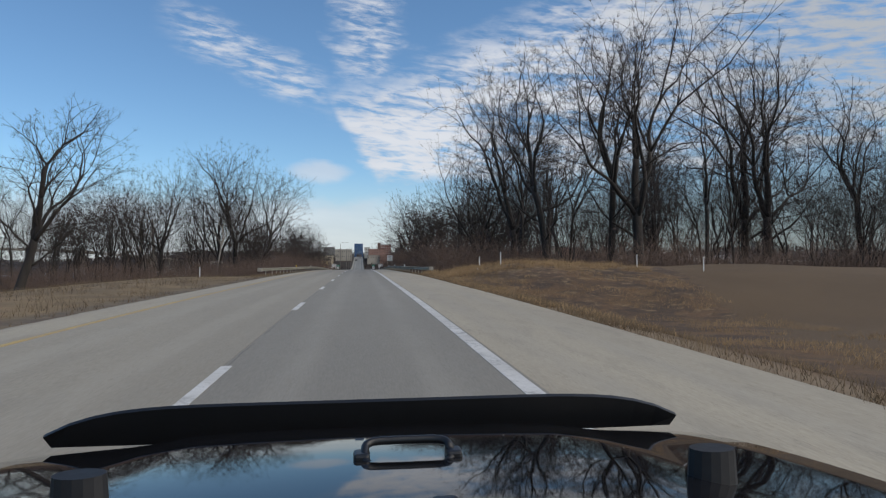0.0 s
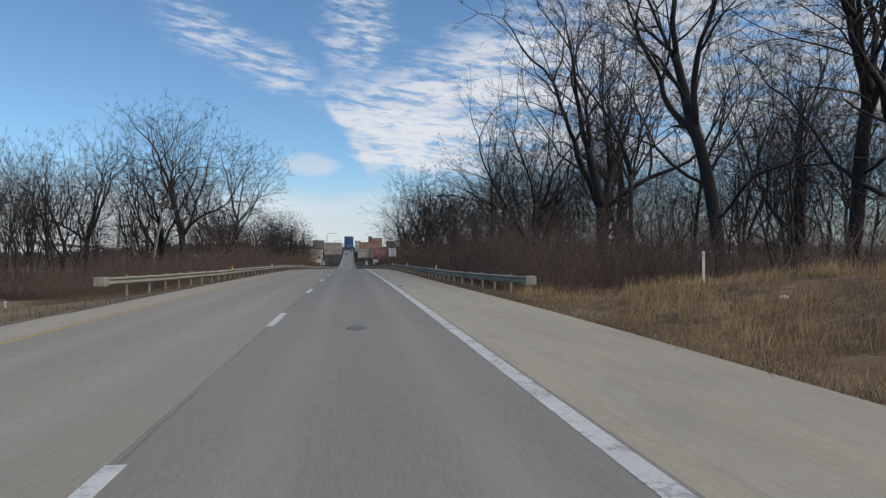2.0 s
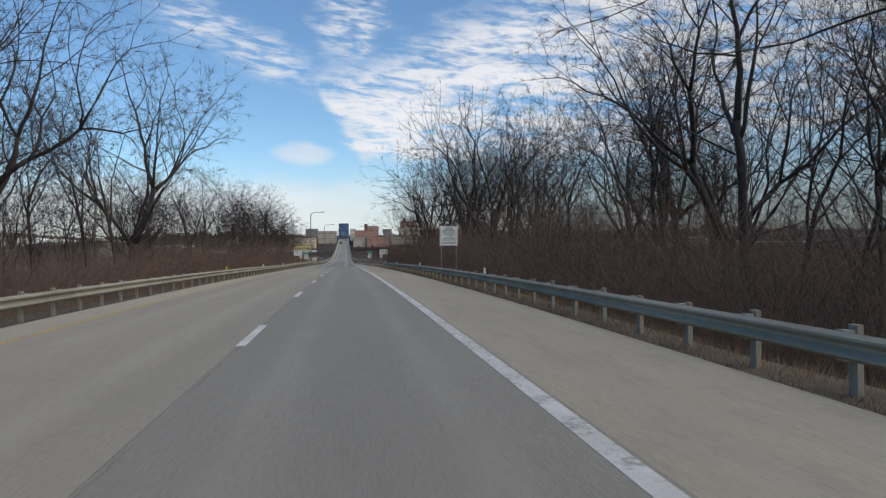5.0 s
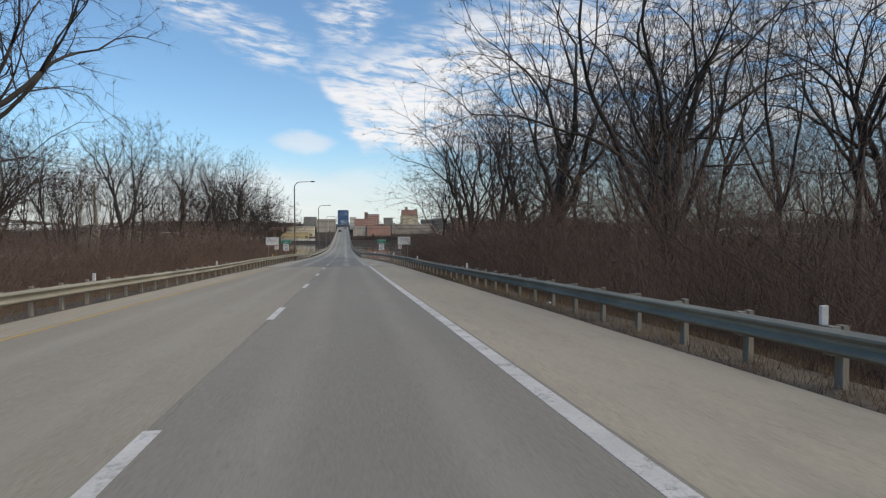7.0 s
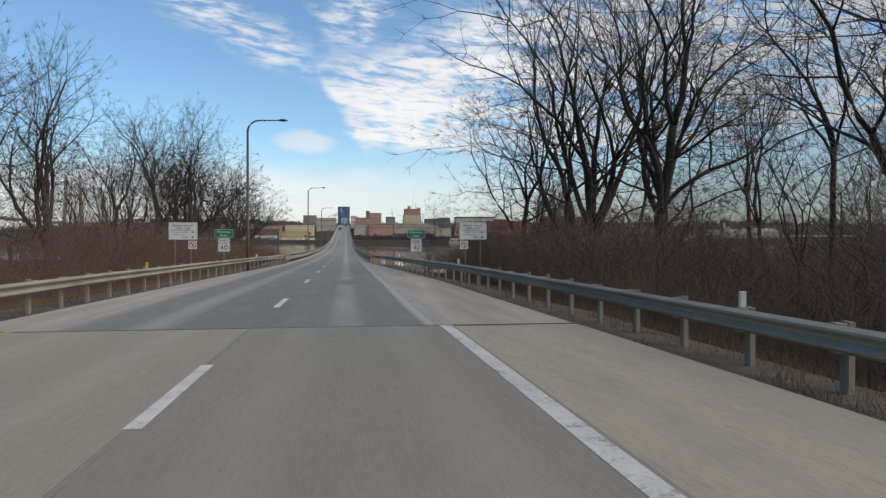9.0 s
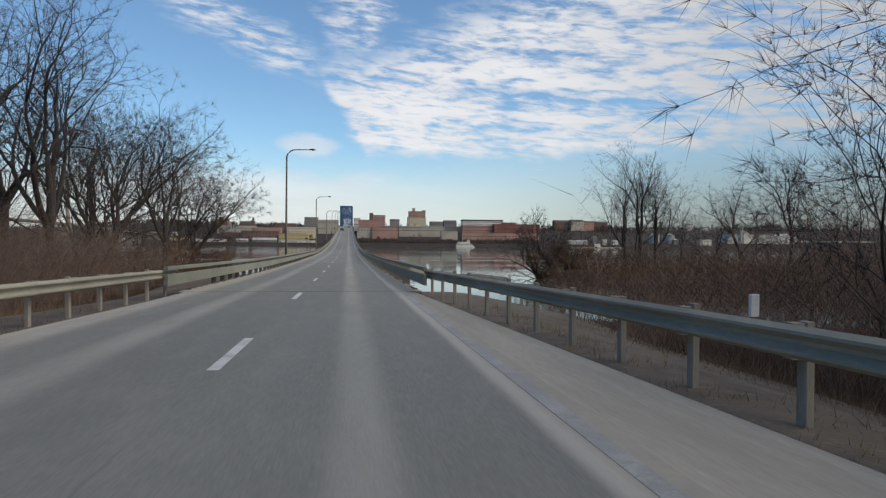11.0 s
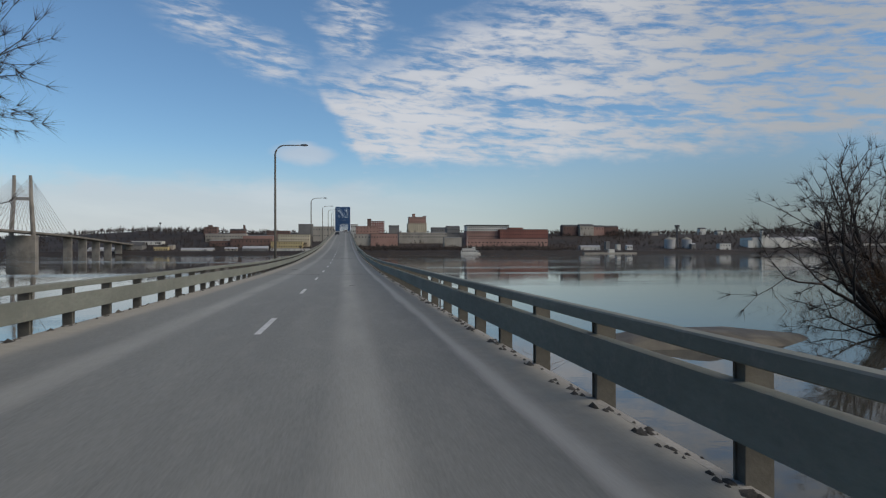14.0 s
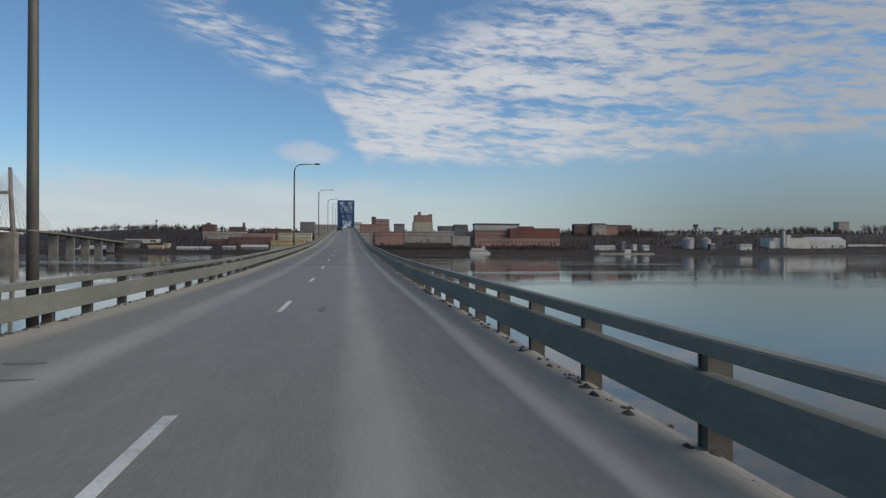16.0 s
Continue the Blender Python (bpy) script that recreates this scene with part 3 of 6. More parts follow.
# ---------------------------------------------------------------- large structure
def build_ground():
    xs = [-4800, -3000, -2000, -1400, -1000, -760, -600, -480, -380, -300, -240, -190, -150, -120, -95, -78, -64, -54, -46, -40, -35, -31]
    xs += [x * 1.5 for x in range(-19, -4)] + [-6.6, -5.9, -5.3, -4.8, -4.3, -3, 0, 3, 4.3, 4.9, 5.6, 6.3, 6.9, 7.6] + [8.4 + 1.1 * i for i in range(14)]
    xs += [26, 29, 33, 37, 42, 47, 53, 60, 68, 78, 90, 105, 125, 150, 190, 240, 300, 380, 480, 600, 760, 1000, 1400, 2000, 3000, 4800]
    ys = [-4800, -2500, -1200, -600, -300, -150, -90, -60, -40] + [-28 + 2.5 * i for i in range(162)]
    ys += [382, 400, 440, 520, 640, 800, 960, 1100, 1200] + [1215 + 8 * i for i in range(14)] + [1340 + 30 * i for i in range(24)] + [2150, 2500, 3000, 4800]
    verts = [(x, y, ground_z(x, y)) for y in ys for x in xs]
    w = len(xs)
    faces = [(j * w + i, j * w + i + 1, (j + 1) * w + i + 1, (j + 1) * w + i) for j in range(len(ys) - 1) for i in range(w - 1)]
    me = mesh_of(verts, faces, smooth=True)
    for m in ("ground", "scrub", "litter", "sand", "verge"):
        me.materials.append(M[m])
    for p in me.polygons:
        c = p.center
        p.material_index = 1 if c.y > 1200 else 4 if (66 + 6 * wavy(c.x, c.y, 0.3) < c.y < 262 and 4.0 < abs(c.x) < 10.5) else 3 if (7 < c.x < 30 and 331 < c.y < 346 and c.z < -2.9) else 2 if (62 + 5 * wavy(c.x, c.y, 0.1) < c.y < 335 and c.x > 9.5) or (118 + 9 * wavy(c.x, c.y, 0.07) < c.y < 335 and c.x < -9) or 335 <= c.y < 1200 else 0
    setting("ground", me, None, "brown winter ground of dry grass, soil and leaf litter", "ground")


JOINT, ABUT = 205.0, 262.0        # end of the concrete road, start of the bridge


def build_road():
    setting("road", strip_mesh(-0.05, 3.82, -300, JOINT, 0.0), M["lane_right"], "dark grey asphalt lane with polished wheel paths", "road")
    setting("road", strip_mesh(-4.3, -0.06, -300, JOINT, -0.004), M["lane_left"], "pale grey concrete passing lane", "road")
    setting("pavement", ribbon(lambda y: 3.83, r_edge, -300, JOINT, -0.012, fall=(0, -0.04)), M["shoulder"], "tan concrete shoulder beside the lane", "road shoulder")
    setting("pavement", ribbon(l_edge, lambda y: -4.31, -300, JOINT, -0.012, fall=(-0.07, 0)), M["shoulder"], "narrow tan concrete shoulder beside the lane", "road shoulder")
    setting("road", strip_mesh(-4.0, 3.85, JOINT + 0.06, ABUT, 0.0), M["deck"], "bluish grey asphalt approach with pale salted edges", "road")
    setting("pavement", ribbon(lambda y: 3.86, r_edge, JOINT + 0.06, ABUT, -0.012, fall=(0, -0.05)), M["approach"], "dusty grey concrete shoulder at the bridge approach", "road shoulder")
    setting("pavement", ribbon(l_edge, lambda y: -4.01, JOINT + 0.06, ABUT, -0.012, fall=(-0.05, 0)), M["approach"], "dusty grey shoulder at the bridge approach", "road shoulder")
    setting("pavement", strip_mesh(-6.75, -5.76, -300, 60, -0.09, fall=(-0.05, 0)), M["gravel"], "pale gravel strip beside the shoulder", "road shoulder")
    deck = thing("bridge_deck", "long asphalt bridge deck rising towards the blue truss", "bridge", kind="structure")
    mesh_part("deck_slab", ribbon(lambda y: -rail_x(y) - 0.02, lambda y: rail_x(y) + 0.02, ABUT + 0.04, 1330, -0.05, 0.5), M["pier"], deck)
    mesh_part("wearing_course", ribbon(lambda y: -rail_x(y) + 0.03, lambda y: rail_x(y) - 0.03, ABUT + 0.04, 1330, 0.0, 0.05), M["deck"], deck)
    for side in (-1, 1):
        mesh_part("curb", ribbon(lambda y: side * rail_x(y) - 0.028, lambda y: side * rail_x(y) + 0.06, ABUT + 0.04, 1330, 0.0, 0.3), M["curb"], deck, "salt-stained dusty curb strip")
    for y in range(305, 1260, 45):
        bm = box_bm(6.2, 1.4, zr(y) + 6.5 - 0.55, 0.1)
        part("bridge_pier", bm, M["pier"], deck, at=(0, y, (zr(y) - 0.55 - 6.5) / 2))


def build_markings():
    def mark(name, x0, x1, y0, y1, mat, label, lift=0.004, group=""):
        me = strip_mesh(x0, x1, y0, y1, lift, 0.012, 3.0)
        ob = setting(name, me, mat, label, "road marking")
        if group:
            tagged(ob, group=group)
    mark("edge_line", 3.55, 3.77, -120, JOINT, M["white_line"], "worn solid white edge line painted on the road")
    mark("edge_line", 3.50, 3.68, JOINT + 0.06, ABUT, M["faint_line"], "worn salted white edge line on the approach")
    mark("edge_line", -4.22, -4.09, -120, JOINT, M["yellow_line"], "faded solid yellow edge line painted on the road")
    mark("edge_line", -3.72, -3.60, JOINT + 0.06, ABUT, M["faint_line"], "faded edge line on the approach")
    ends = [9.33 + 12.19 * k for k in range(-5, 8)] + [141.7 + 11.87 * k for k in range(-3, 6)] + [212.5 + 12.19 * k for k in range(36)]
    for y in ends:
        bridge = y > ABUT
        w = 0.06 if bridge else 0.075
        mark("lane_dash", -w, w, y - 3.05, y, M["faint_line"] if y > 440 else M["dash_line"],
             "worn white lane dash on the bridge deck" if bridge else "white lane dash painted on the road", group="lane dashes")
    for y in (JOINT, ABUT, 304.65, 351.3, 398.0, 444.7):
        a = -5.5 if y < 210 else (-4.0 if y < 265 else -3.45)
        b = 6.4 if y < 210 else (3.8 if y < 265 else 3.6)
        me = strip_mesh(a, b, y - 0.02, y + 0.035, 0.005, 0.02, 0.2)
        setting("expansion_joint", me, M["tar"], "dark tarred expansion joint across the road", "road joint")


def build_water():
    me = mesh_of([(-4500, 225, 0), (4500, 225, 0), (4500, 1330, 0), (-4500, 1330, 0)], [(0, 1, 2, 3)])
    ob = setting("water", me, M["water"], "calm wide brown river reflecting the sky", "river")
    ob.location = (0, 0, WATER)


def build_patches():
    """Irregular dark repairs and scuffs lying on the pavement."""
    for k, (x, y, w, l) in enumerate(((1.78, 54.45, 0.22, 0.45), (6.0, 14.0, 0.35, 0.12), (3.95, 72.5, 0.16, 0.5), (6.0, 31.5, 0.35, 0.12),
                                      (2.15, 291.4, 0.12, 0.10), (0.93, 368.4, 0.10, 0.55), (-2.5, 361.7, 0.28, 0.12), (-2.2, 360.6, 0.34, 0.07), (1.9, 336.7, 0.16, 0.10))):
        rng = random.Random(k)
        n = 14
        z = zr(y) + 0.0075 - (0.045 * max(0, abs(x) - 3.8))
        ring = [(w * math.cos(6.283 * i / n) * rng.uniform(0.7, 1.1), l * math.sin(6.283 * i / n) * rng.uniform(0.7, 1.1)) for i in range(n)]
        slope = (zr(y + 2) - zr(y - 2)) / 4
        verts = [(a, b, slope * b) for a, b in ring] + [(a, b, slope * b - 0.01) for a, b in ring]
        faces = [tuple(range(n))] + [(i, n + i, n + (i + 1) % n, (i + 1) % n) for i in range(n)]
        ob = setting("road_patch", mesh_of(verts, faces), M["tar"], "small dark scuffed repair patch on the pavement", "road patch")
        ob.location = (x, y, z)


build_ground()
build_patches()
build_road()
build_markings()
build_water()


# ---------------------------------------------------------------- guardrails, bridge railing, lamps, signs
def at_path(path, s):
    """Point and heading on a plan path of (x, y) at the distance s."""
    for (x0, y0), (x1, y1) in zip(path, path[1:]):
        ln = math.hypot(x1 - x0, y1 - y0)
        if s <= ln:
            return x0 + (x1 - x0) * s / ln, y0 + (y1 - y0) * s / ln, math.degrees(math.atan2(-(x1 - x0), y1 - y0))
        s -= ln
    return x1, y1, 0.0


W_BEAM = [(-0.03, 0.0), (0.045, 0.045), (0.05, 0.075), (-0.035, 0.135), (-0.035, 0.175), (0.05, 0.235), (0.045, 0.265), (-0.03, 0.31)]
RIGHT_RAIL = [(8.9, 67.6), (8.1, 72), (7.35, 79), (7.05, 100), (7.2, 180), (7.15, 205), (6.85, 224), (5.9, 240), (4.36, 263)]
LEFT_RAIL = [(-8.3, 69.6), (-7.3, 74), (-6.4, 83), (-6.0, 110), (-6.0, 180), (-5.9, 205), (-5.6, 228), (-5.0, 245), (-4.36, 263)]
RAIL_TOP = ((60, 190, 215, 245, 264), (0.57, 0.58, 0.74, 0.82, 0.82))


def build_guardrail(path, side, label, marks):
    rail = thing("guardrail", label, "guardrail")
    total = sum(math.hypot(b[0] - a[0], b[1] - a[1]) for a, b in zip(path, path[1:]))
    top_at = lambda y: float(np.interp(y, *RAIL_TOP)) - (0.02 if side < 0 else 0.0)
    pts = []
    s = 0.0
    while s < total:
        x, y, h = at_path(path, s)
        pts.append((x, y, zr(y) + top_at(y) - 0.31))
        s += 0.95
    outer = [(-side * a, b) for a, b in W_BEAM]
    inner = [(-side * (a - 0.006), b) for a, b in reversed(W_BEAM)]
    v, f = sweep(outer + inner, pts)
    beam = mesh_part("beam", mesh_of(v, f, smooth=False), M["galv"], rail, "weathered galvanised W-beam")
    post_me = bpy.data.meshes.new("post")
    bm = box_bm(0.085, 0.14, 1.15, 0.008)
    bm.to_mesh(post_me)
    bm.free()
    block_me = bpy.data.meshes.new("blockout")
    bm = box_bm(0.12, 0.15, 0.34)
    bm.to_mesh(block_me)
    bm.free()
    post_me.materials.append(M["post_wood"])
    block_me.materials.append(M["post_wood"])
    rng = random.Random(5 if side > 0 else 6)
    y = path[0][1] + 0.4 + (154.75 - path[0][1] - 0.4) % 1.845
    while y < path[-1][1]:
        x = float(np.interp(y, [q[1] for q in path], [q[0] for q in path]))
        z = zr(y)
        mesh_part("post", post_me, None, rail, at=(x + side * 0.24, y, z + top_at(y) + 0.02 - 0.575 + rng.uniform(-0.02, 0.05)), rot=(rng.uniform(-1, 1), rng.uniform(-1, 1), 0))
        mesh_part("blockout", block_me, None, rail, at=(x + side * 0.11, y, z + top_at(y) - 0.16))
        y += 1.845
    end = part("end_terminal", box_bm(0.46, 0.55, 0.38, 0.04), M["post_wood"], rail, "blunt pale end plate", at=(pts[0][0], pts[0][1] - 0.2, pts[0][2] + 0.15))
    dm = bpy.data.meshes.new("delineator")
    bm = box_bm(0.10, 0.05, 0.24, 0.012)
    bm.to_mesh(dm)
    bm.free()
    dm.materials.append(M["delin_white"])
    dy = dm.copy()
    dy.materials.clear()
    dy.materials.append(M["delin_yellow"])
    for y, colour in marks:
        x = float(np.interp(y, [p[1] for p in path], [p[0] for p in path]))
        mesh_part("delineator", dm if colour == "w" else dy, None, rail, "white reflector tab" if colour == "w" else "yellow reflector tab",
                  at=(x + side * 0.2, y, zr(y) + top_at(y) + 0.11))
    return rail


build_guardrail(RIGHT_RAIL, 1, "weathered steel guardrail on timber posts along the shoulder", [(y, "w") for y in (86, 107, 130.5, 155, 179.2, 201, 223.5, 244)])
build_guardrail(LEFT_RAIL, -1, "pale sunlit steel guardrail on timber posts", [(89, "y"), (110, "w"), (150, "y"), (170, "w"), (190, "w"), (219.5, "y"), (246, "w")])


def rail_z(side, y):
    """Level of the deck's edge under the railing; the deck falls a little to its sides."""
    return zr(y) - float(np.interp(y, (270, 320, 340, 356), (0.0, 0.0, 0.01, 0.08))) - (0.01 if side < 0 else 0.0)


def build_railing(side, posts, label):
    """Two box rails on posts along the bridge edge."""
    rail = thing("bridge_railing", label, "railing")
    ys = np.arange(260.5, 710, 3.0)
    path = [(side * rail_x(float(y)), float(y), rail_z(side, float(y)) + 0.01) for y in ys]
    low = [(-0.055, 0.285), (0.045, 0.275), (0.055, 0.285), (0.055, 0.650), (0.045, 0.660), (-0.055, 0.650)]
    topp = [(-0.065, 0.800), (-0.055, 0.790), (0.055, 0.790), (0.065, 0.800), (0.065, 0.905), (0.050, 0.92), (-0.050, 0.92), (-0.065, 0.905)]
    v, f = sweep(low, path)
    mesh_part("lower_rail", mesh_of(v, [tuple(reversed(q)) for q in f]), M["rail_paint"], rail, "deep grey painted beam")
    v, f = sweep(topp, path)
    mesh_part("top_rail", mesh_of(v, [tuple(reversed(q)) for q in f]), M["rail_paint"], rail, "grey painted square tube")
    pm = bpy.data.meshes.new("post")
    bm = box_bm(0.17, 0.10, 1.36, 0.0, True)
    for yy in (-0.06, 0.06):
        b2 = box_bm(0.20, 0.022, 1.36, 0.0, True)
        bmesh.ops.translate(b2, vec=(0, yy, 0), verts=b2.verts)
        t = bpy.data.meshes.new("flange")
        b2.to_mesh(t)
        b2.free()
        bm.from_mesh(t)
    bm.to_mesh(pm)
    bm.free()
    pm.materials.append(M["rail_post"])
    for y in posts:
        mesh_part("post", pm, None, rail, at=(side * (rail_x(y) + 0.125), y, rail_z(side, y) - 0.48))
    y = 273.7 if side > 0 else 272.6
    jm = bpy.data.meshes.new("splice_sleeve")
    bm = box_bm(0.116, 0.05, 0.388, 0.006)
    bm.to_mesh(jm)
    bm.free()
    jm.materials.append(M["rail_paint"])
    while y < 450:
        mesh_part("splice_sleeve", jm, None, rail, at=(side * rail_x(y), y, rail_z(side, y) + 0.478))
        y += 15.6
    return rail


# each 15.6 m panel of railing has seven posts, closer together beside the splice
PANEL = (0.0, 2.07, 4.14, 6.10, 8.40, 10.85, 13.40)
RIGHT_POSTS = [268.43 + 15.6 * k + q for k in range(28) for q in PANEL]
LEFT_POSTS = [268.85 + 15.6 * k + q for k in range(28) for q in PANEL]
build_railing(1, RIGHT_POSTS, "grey painted two-rail steel railing along the bridge edge")
build_railing(-1, LEFT_POSTS, "grey painted two-rail steel railing along the far bridge edge")


def build_curb_dirt():
    """Crumbs of salt-caked dirt lying along the bridge curbs."""
    rng = np.random.default_rng(4)
    n = 2600
    y = 263 + 190 * rng.random(n) ** 1.3
    y += 0.5 * np.sin(y * 1.3)
    s = np.where(rng.random(n) < 0.5, 1, -1)
    x = s * (np.array([rail_x(float(q)) for q in y]) - 0.05 + rng.normal(0, 0.05, n))
    r = rng.uniform(0.012, 0.07, n) * rng.uniform(0.4, 1.0, n) * np.where(rng.random(n) < 0.08, 1.7, 1.0)
    verts, tris = [], []
    for i in range(n):
        b = len(verts)
        z = zr(y[i]) + 0.005
        for k in range(5):
            q = k * 1.2566 + rng.uniform(0, 0.6)
            verts.append((x[i] + r[i] * math.cos(q), y[i] + 1.8 * r[i] * math.sin(q), z - 0.005))
        verts.append((x[i] + rng.uniform(-0.3, 0.3) * r[i], y[i], z + r[i] * rng.uniform(0.4, 0.9)))
        tris += [(b + k, b + (k + 1) % 5, b + 5) for k in range(5)]
    ob = mesh_part("dirt_clods", tri_mesh(np.array(verts), tris), M["dirt"])
    tagged(ob, "crumbled salt and dirt along the bridge curb", "dirt", kind="stuff")


build_curb_dirt()


def build_lamp():
    lamp = thing("street_lamp", "tall curved-arm steel street lamp beside the railing", "street lamp", group="lamps along the bridge")
    path = [(0, 0, 0), (0, 0, 3.4), (0, 0, 6.8), (0, 0, 10.25)]
    path += [(0.85 - 0.85 * math.cos(radians(q)), 0, 10.25 + 0.85 * math.sin(radians(q))) for q in range(15, 91, 15)] + [(1.6, 0, 11.12), (2.25, 0, 11.14)]
    radii = [0.112, 0.105, 0.092, 0.08] + [0.072, 0.068, 0.064, 0.06, 0.056, 0.052, 0.046, 0.04]
    v, f = tube(path, radii, 14)
    mesh_part("pole", mesh_of(v, f, smooth=True), M["pole"], lamp)
    part("base_flange", cyl_bm(0.22, 0.2, 0.06, 12), M["pole"], lamp)
    part("pole_band", cyl_bm(0.114, 0.114, 0.03, 12), M["galv"], lamp, at=(0, 0, 2.1))
    bm = bmesh.new()
    bmesh.ops.create_uvsphere(bm, u_segments=14, v_segments=8, radius=0.5)
    bmesh.ops.scale(bm, vec=(0.72, 0.34, 0.22), verts=bm.verts)
    for vert in bm.verts:
        if vert.co.z < -0.04:
            vert.co.z = -0.04
    head = part("lamp_head", bm, M["lamp_head"], lamp, "dark cobra-head luminaire", at=(2.5, 0, 11.14), smooth=True)
    part("lens", cyl_bm(0.10, 0.13, 0.05, 14), M["lamp_lens"], head, at=(0.06, 0, -0.085))
    return lamp


first_lamp = build_lamp()
LAMP_Y = (242.2, 305.0, 366.4, 428.5, 490.0, 551.0, 612.0, 672.0)
first_lamp.matrix_world = pose(-5.30, LAMP_Y[0], zr(LAMP_Y[0]) - 0.32)
for y in LAMP_Y[1:]:
    copy_thing(first_lamp, pose(-4.45, y, zr(y) - (-0.15 if y < 310 else 0.35 if y < 400 else 1.3 if y < 450 else 0.9)))


def panel(name, parent, w, h, material, x, z, border=None, label="", r=0.04):
    bm = box_bm(w, 0.012, h)
    edges = [e for e in bm.edges if abs(e.verts[0].co.y - e.verts[1].co.y) > 0.005]
    bmesh.ops.bevel(bm, geom=edges, offset=r, segments=4, profile=0.5, affect="EDGES")
    ob = part(name, bm, material, parent, label, at=(x, 0, z))
    if border:
        t = 0.014
        for bw, bh, bx, bz in ((w - 0.06, t, 0, h / 2 - 0.03), (w - 0.06, t, 0, -h / 2 + 0.03), (t, h - 0.06, w / 2 - 0.03, 0), (t, h - 0.06, -w / 2 + 0.03, 0)):
            part("border", box_bm(bw, 0.004, bh), border, ob, at=(bx, -0.0075, bz))
    return ob


def letter(parent, body, size, material, x, z, width=None):
    """Lettering of a sign, each character a mesh of its own."""
    me = text_mesh(body, size, width)
    bm = bmesh.new()
    bm.from_mesh(me)
    bmesh.ops.remove_doubles(bm, verts=bm.verts, dist=0.00002)
    left = set(bm.verts)
    while left:
        seed = min(left, key=lambda q: q.co.x)
        piece, todo = {seed}, [seed]
        while todo:
            for e in todo.pop().link_edges:
                for v in e.verts:
                    if v not in piece:
                        piece.add(v)
                        todo.append(v)
        left -= piece
        order = {v: k for k, v in enumerate(piece)}
        faces = [tuple(order[v] for v in f.verts) for f in bm.faces if f.verts[0] in piece]
        mesh_part("letter", mesh_of([v.co for v in order], faces), material, parent, at=(x, -0.009, z), rot=(90, 0, 0))
    bm.free()


def u_post(parent, x, h, y=0.04):
    v = [(-0.035, 0.0), (-0.025, 0.0), (-0.015, 0.03), (0.015, 0.03), (0.025, 0.0), (0.035, 0.0), (0.02, 0.04), (-0.02, 0.04)]
    verts = [(a, b, z) for z in (0, h) for a, b in v]
    n = len(v)
    faces = [(i, (i + 1) % n, n + (i + 1) % n, n + i) for i in range(n)] + [tuple(range(n))[::-1], tuple(range(n, 2 * n))]
    mesh_part("sign_post", mesh_of(verts, faces), M["galv"], parent, at=(x, y, 0))


def bars(parent, rows, ink="sign_black"):
    """Lines of lettering that cannot be read."""
    for x, z, w, h in rows:
        part("text_bar", box_bm(w, 0.004, h), M[ink], parent, at=(x, -0.009, z))


def speed_sign(x, y, turn):
    g = ground_z(x, y)
    s = thing("speed_limit_sign", "white speed limit sign under a green river name sign", "road sign", group="speed limit signs", at=(x, y, g - 0.1), turn=turn)
    z = zr(y) - (g - 0.1)
    u_post(s, 0, z + 2.55)
    b = panel("river_panel", s, 1.20, 0.56, M["sign_green"], 0, z + 2.44, M["sign_white"], "green panel with white lettering")
    letter(b, "Mississippi", 0.21, M["sign_white"], 0, 0.11, 0.82)
    letter(b, "River", 0.21, M["sign_white"], 0, -0.12, 0.44)
    b = panel("speed_panel", s, 0.74, 0.86, M["sign_white"], 0, z + 1.70, M["sign_black"], "white panel with black lettering")
    letter(b, "SPEED", 0.17, M["sign_black"], 0, 0.285, 0.5)
    letter(b, "LIMIT", 0.17, M["sign_black"], 0, 0.11, 0.43)
    letter(b, "40", 0.45, M["sign_black"], 0, -0.18, 0.5)


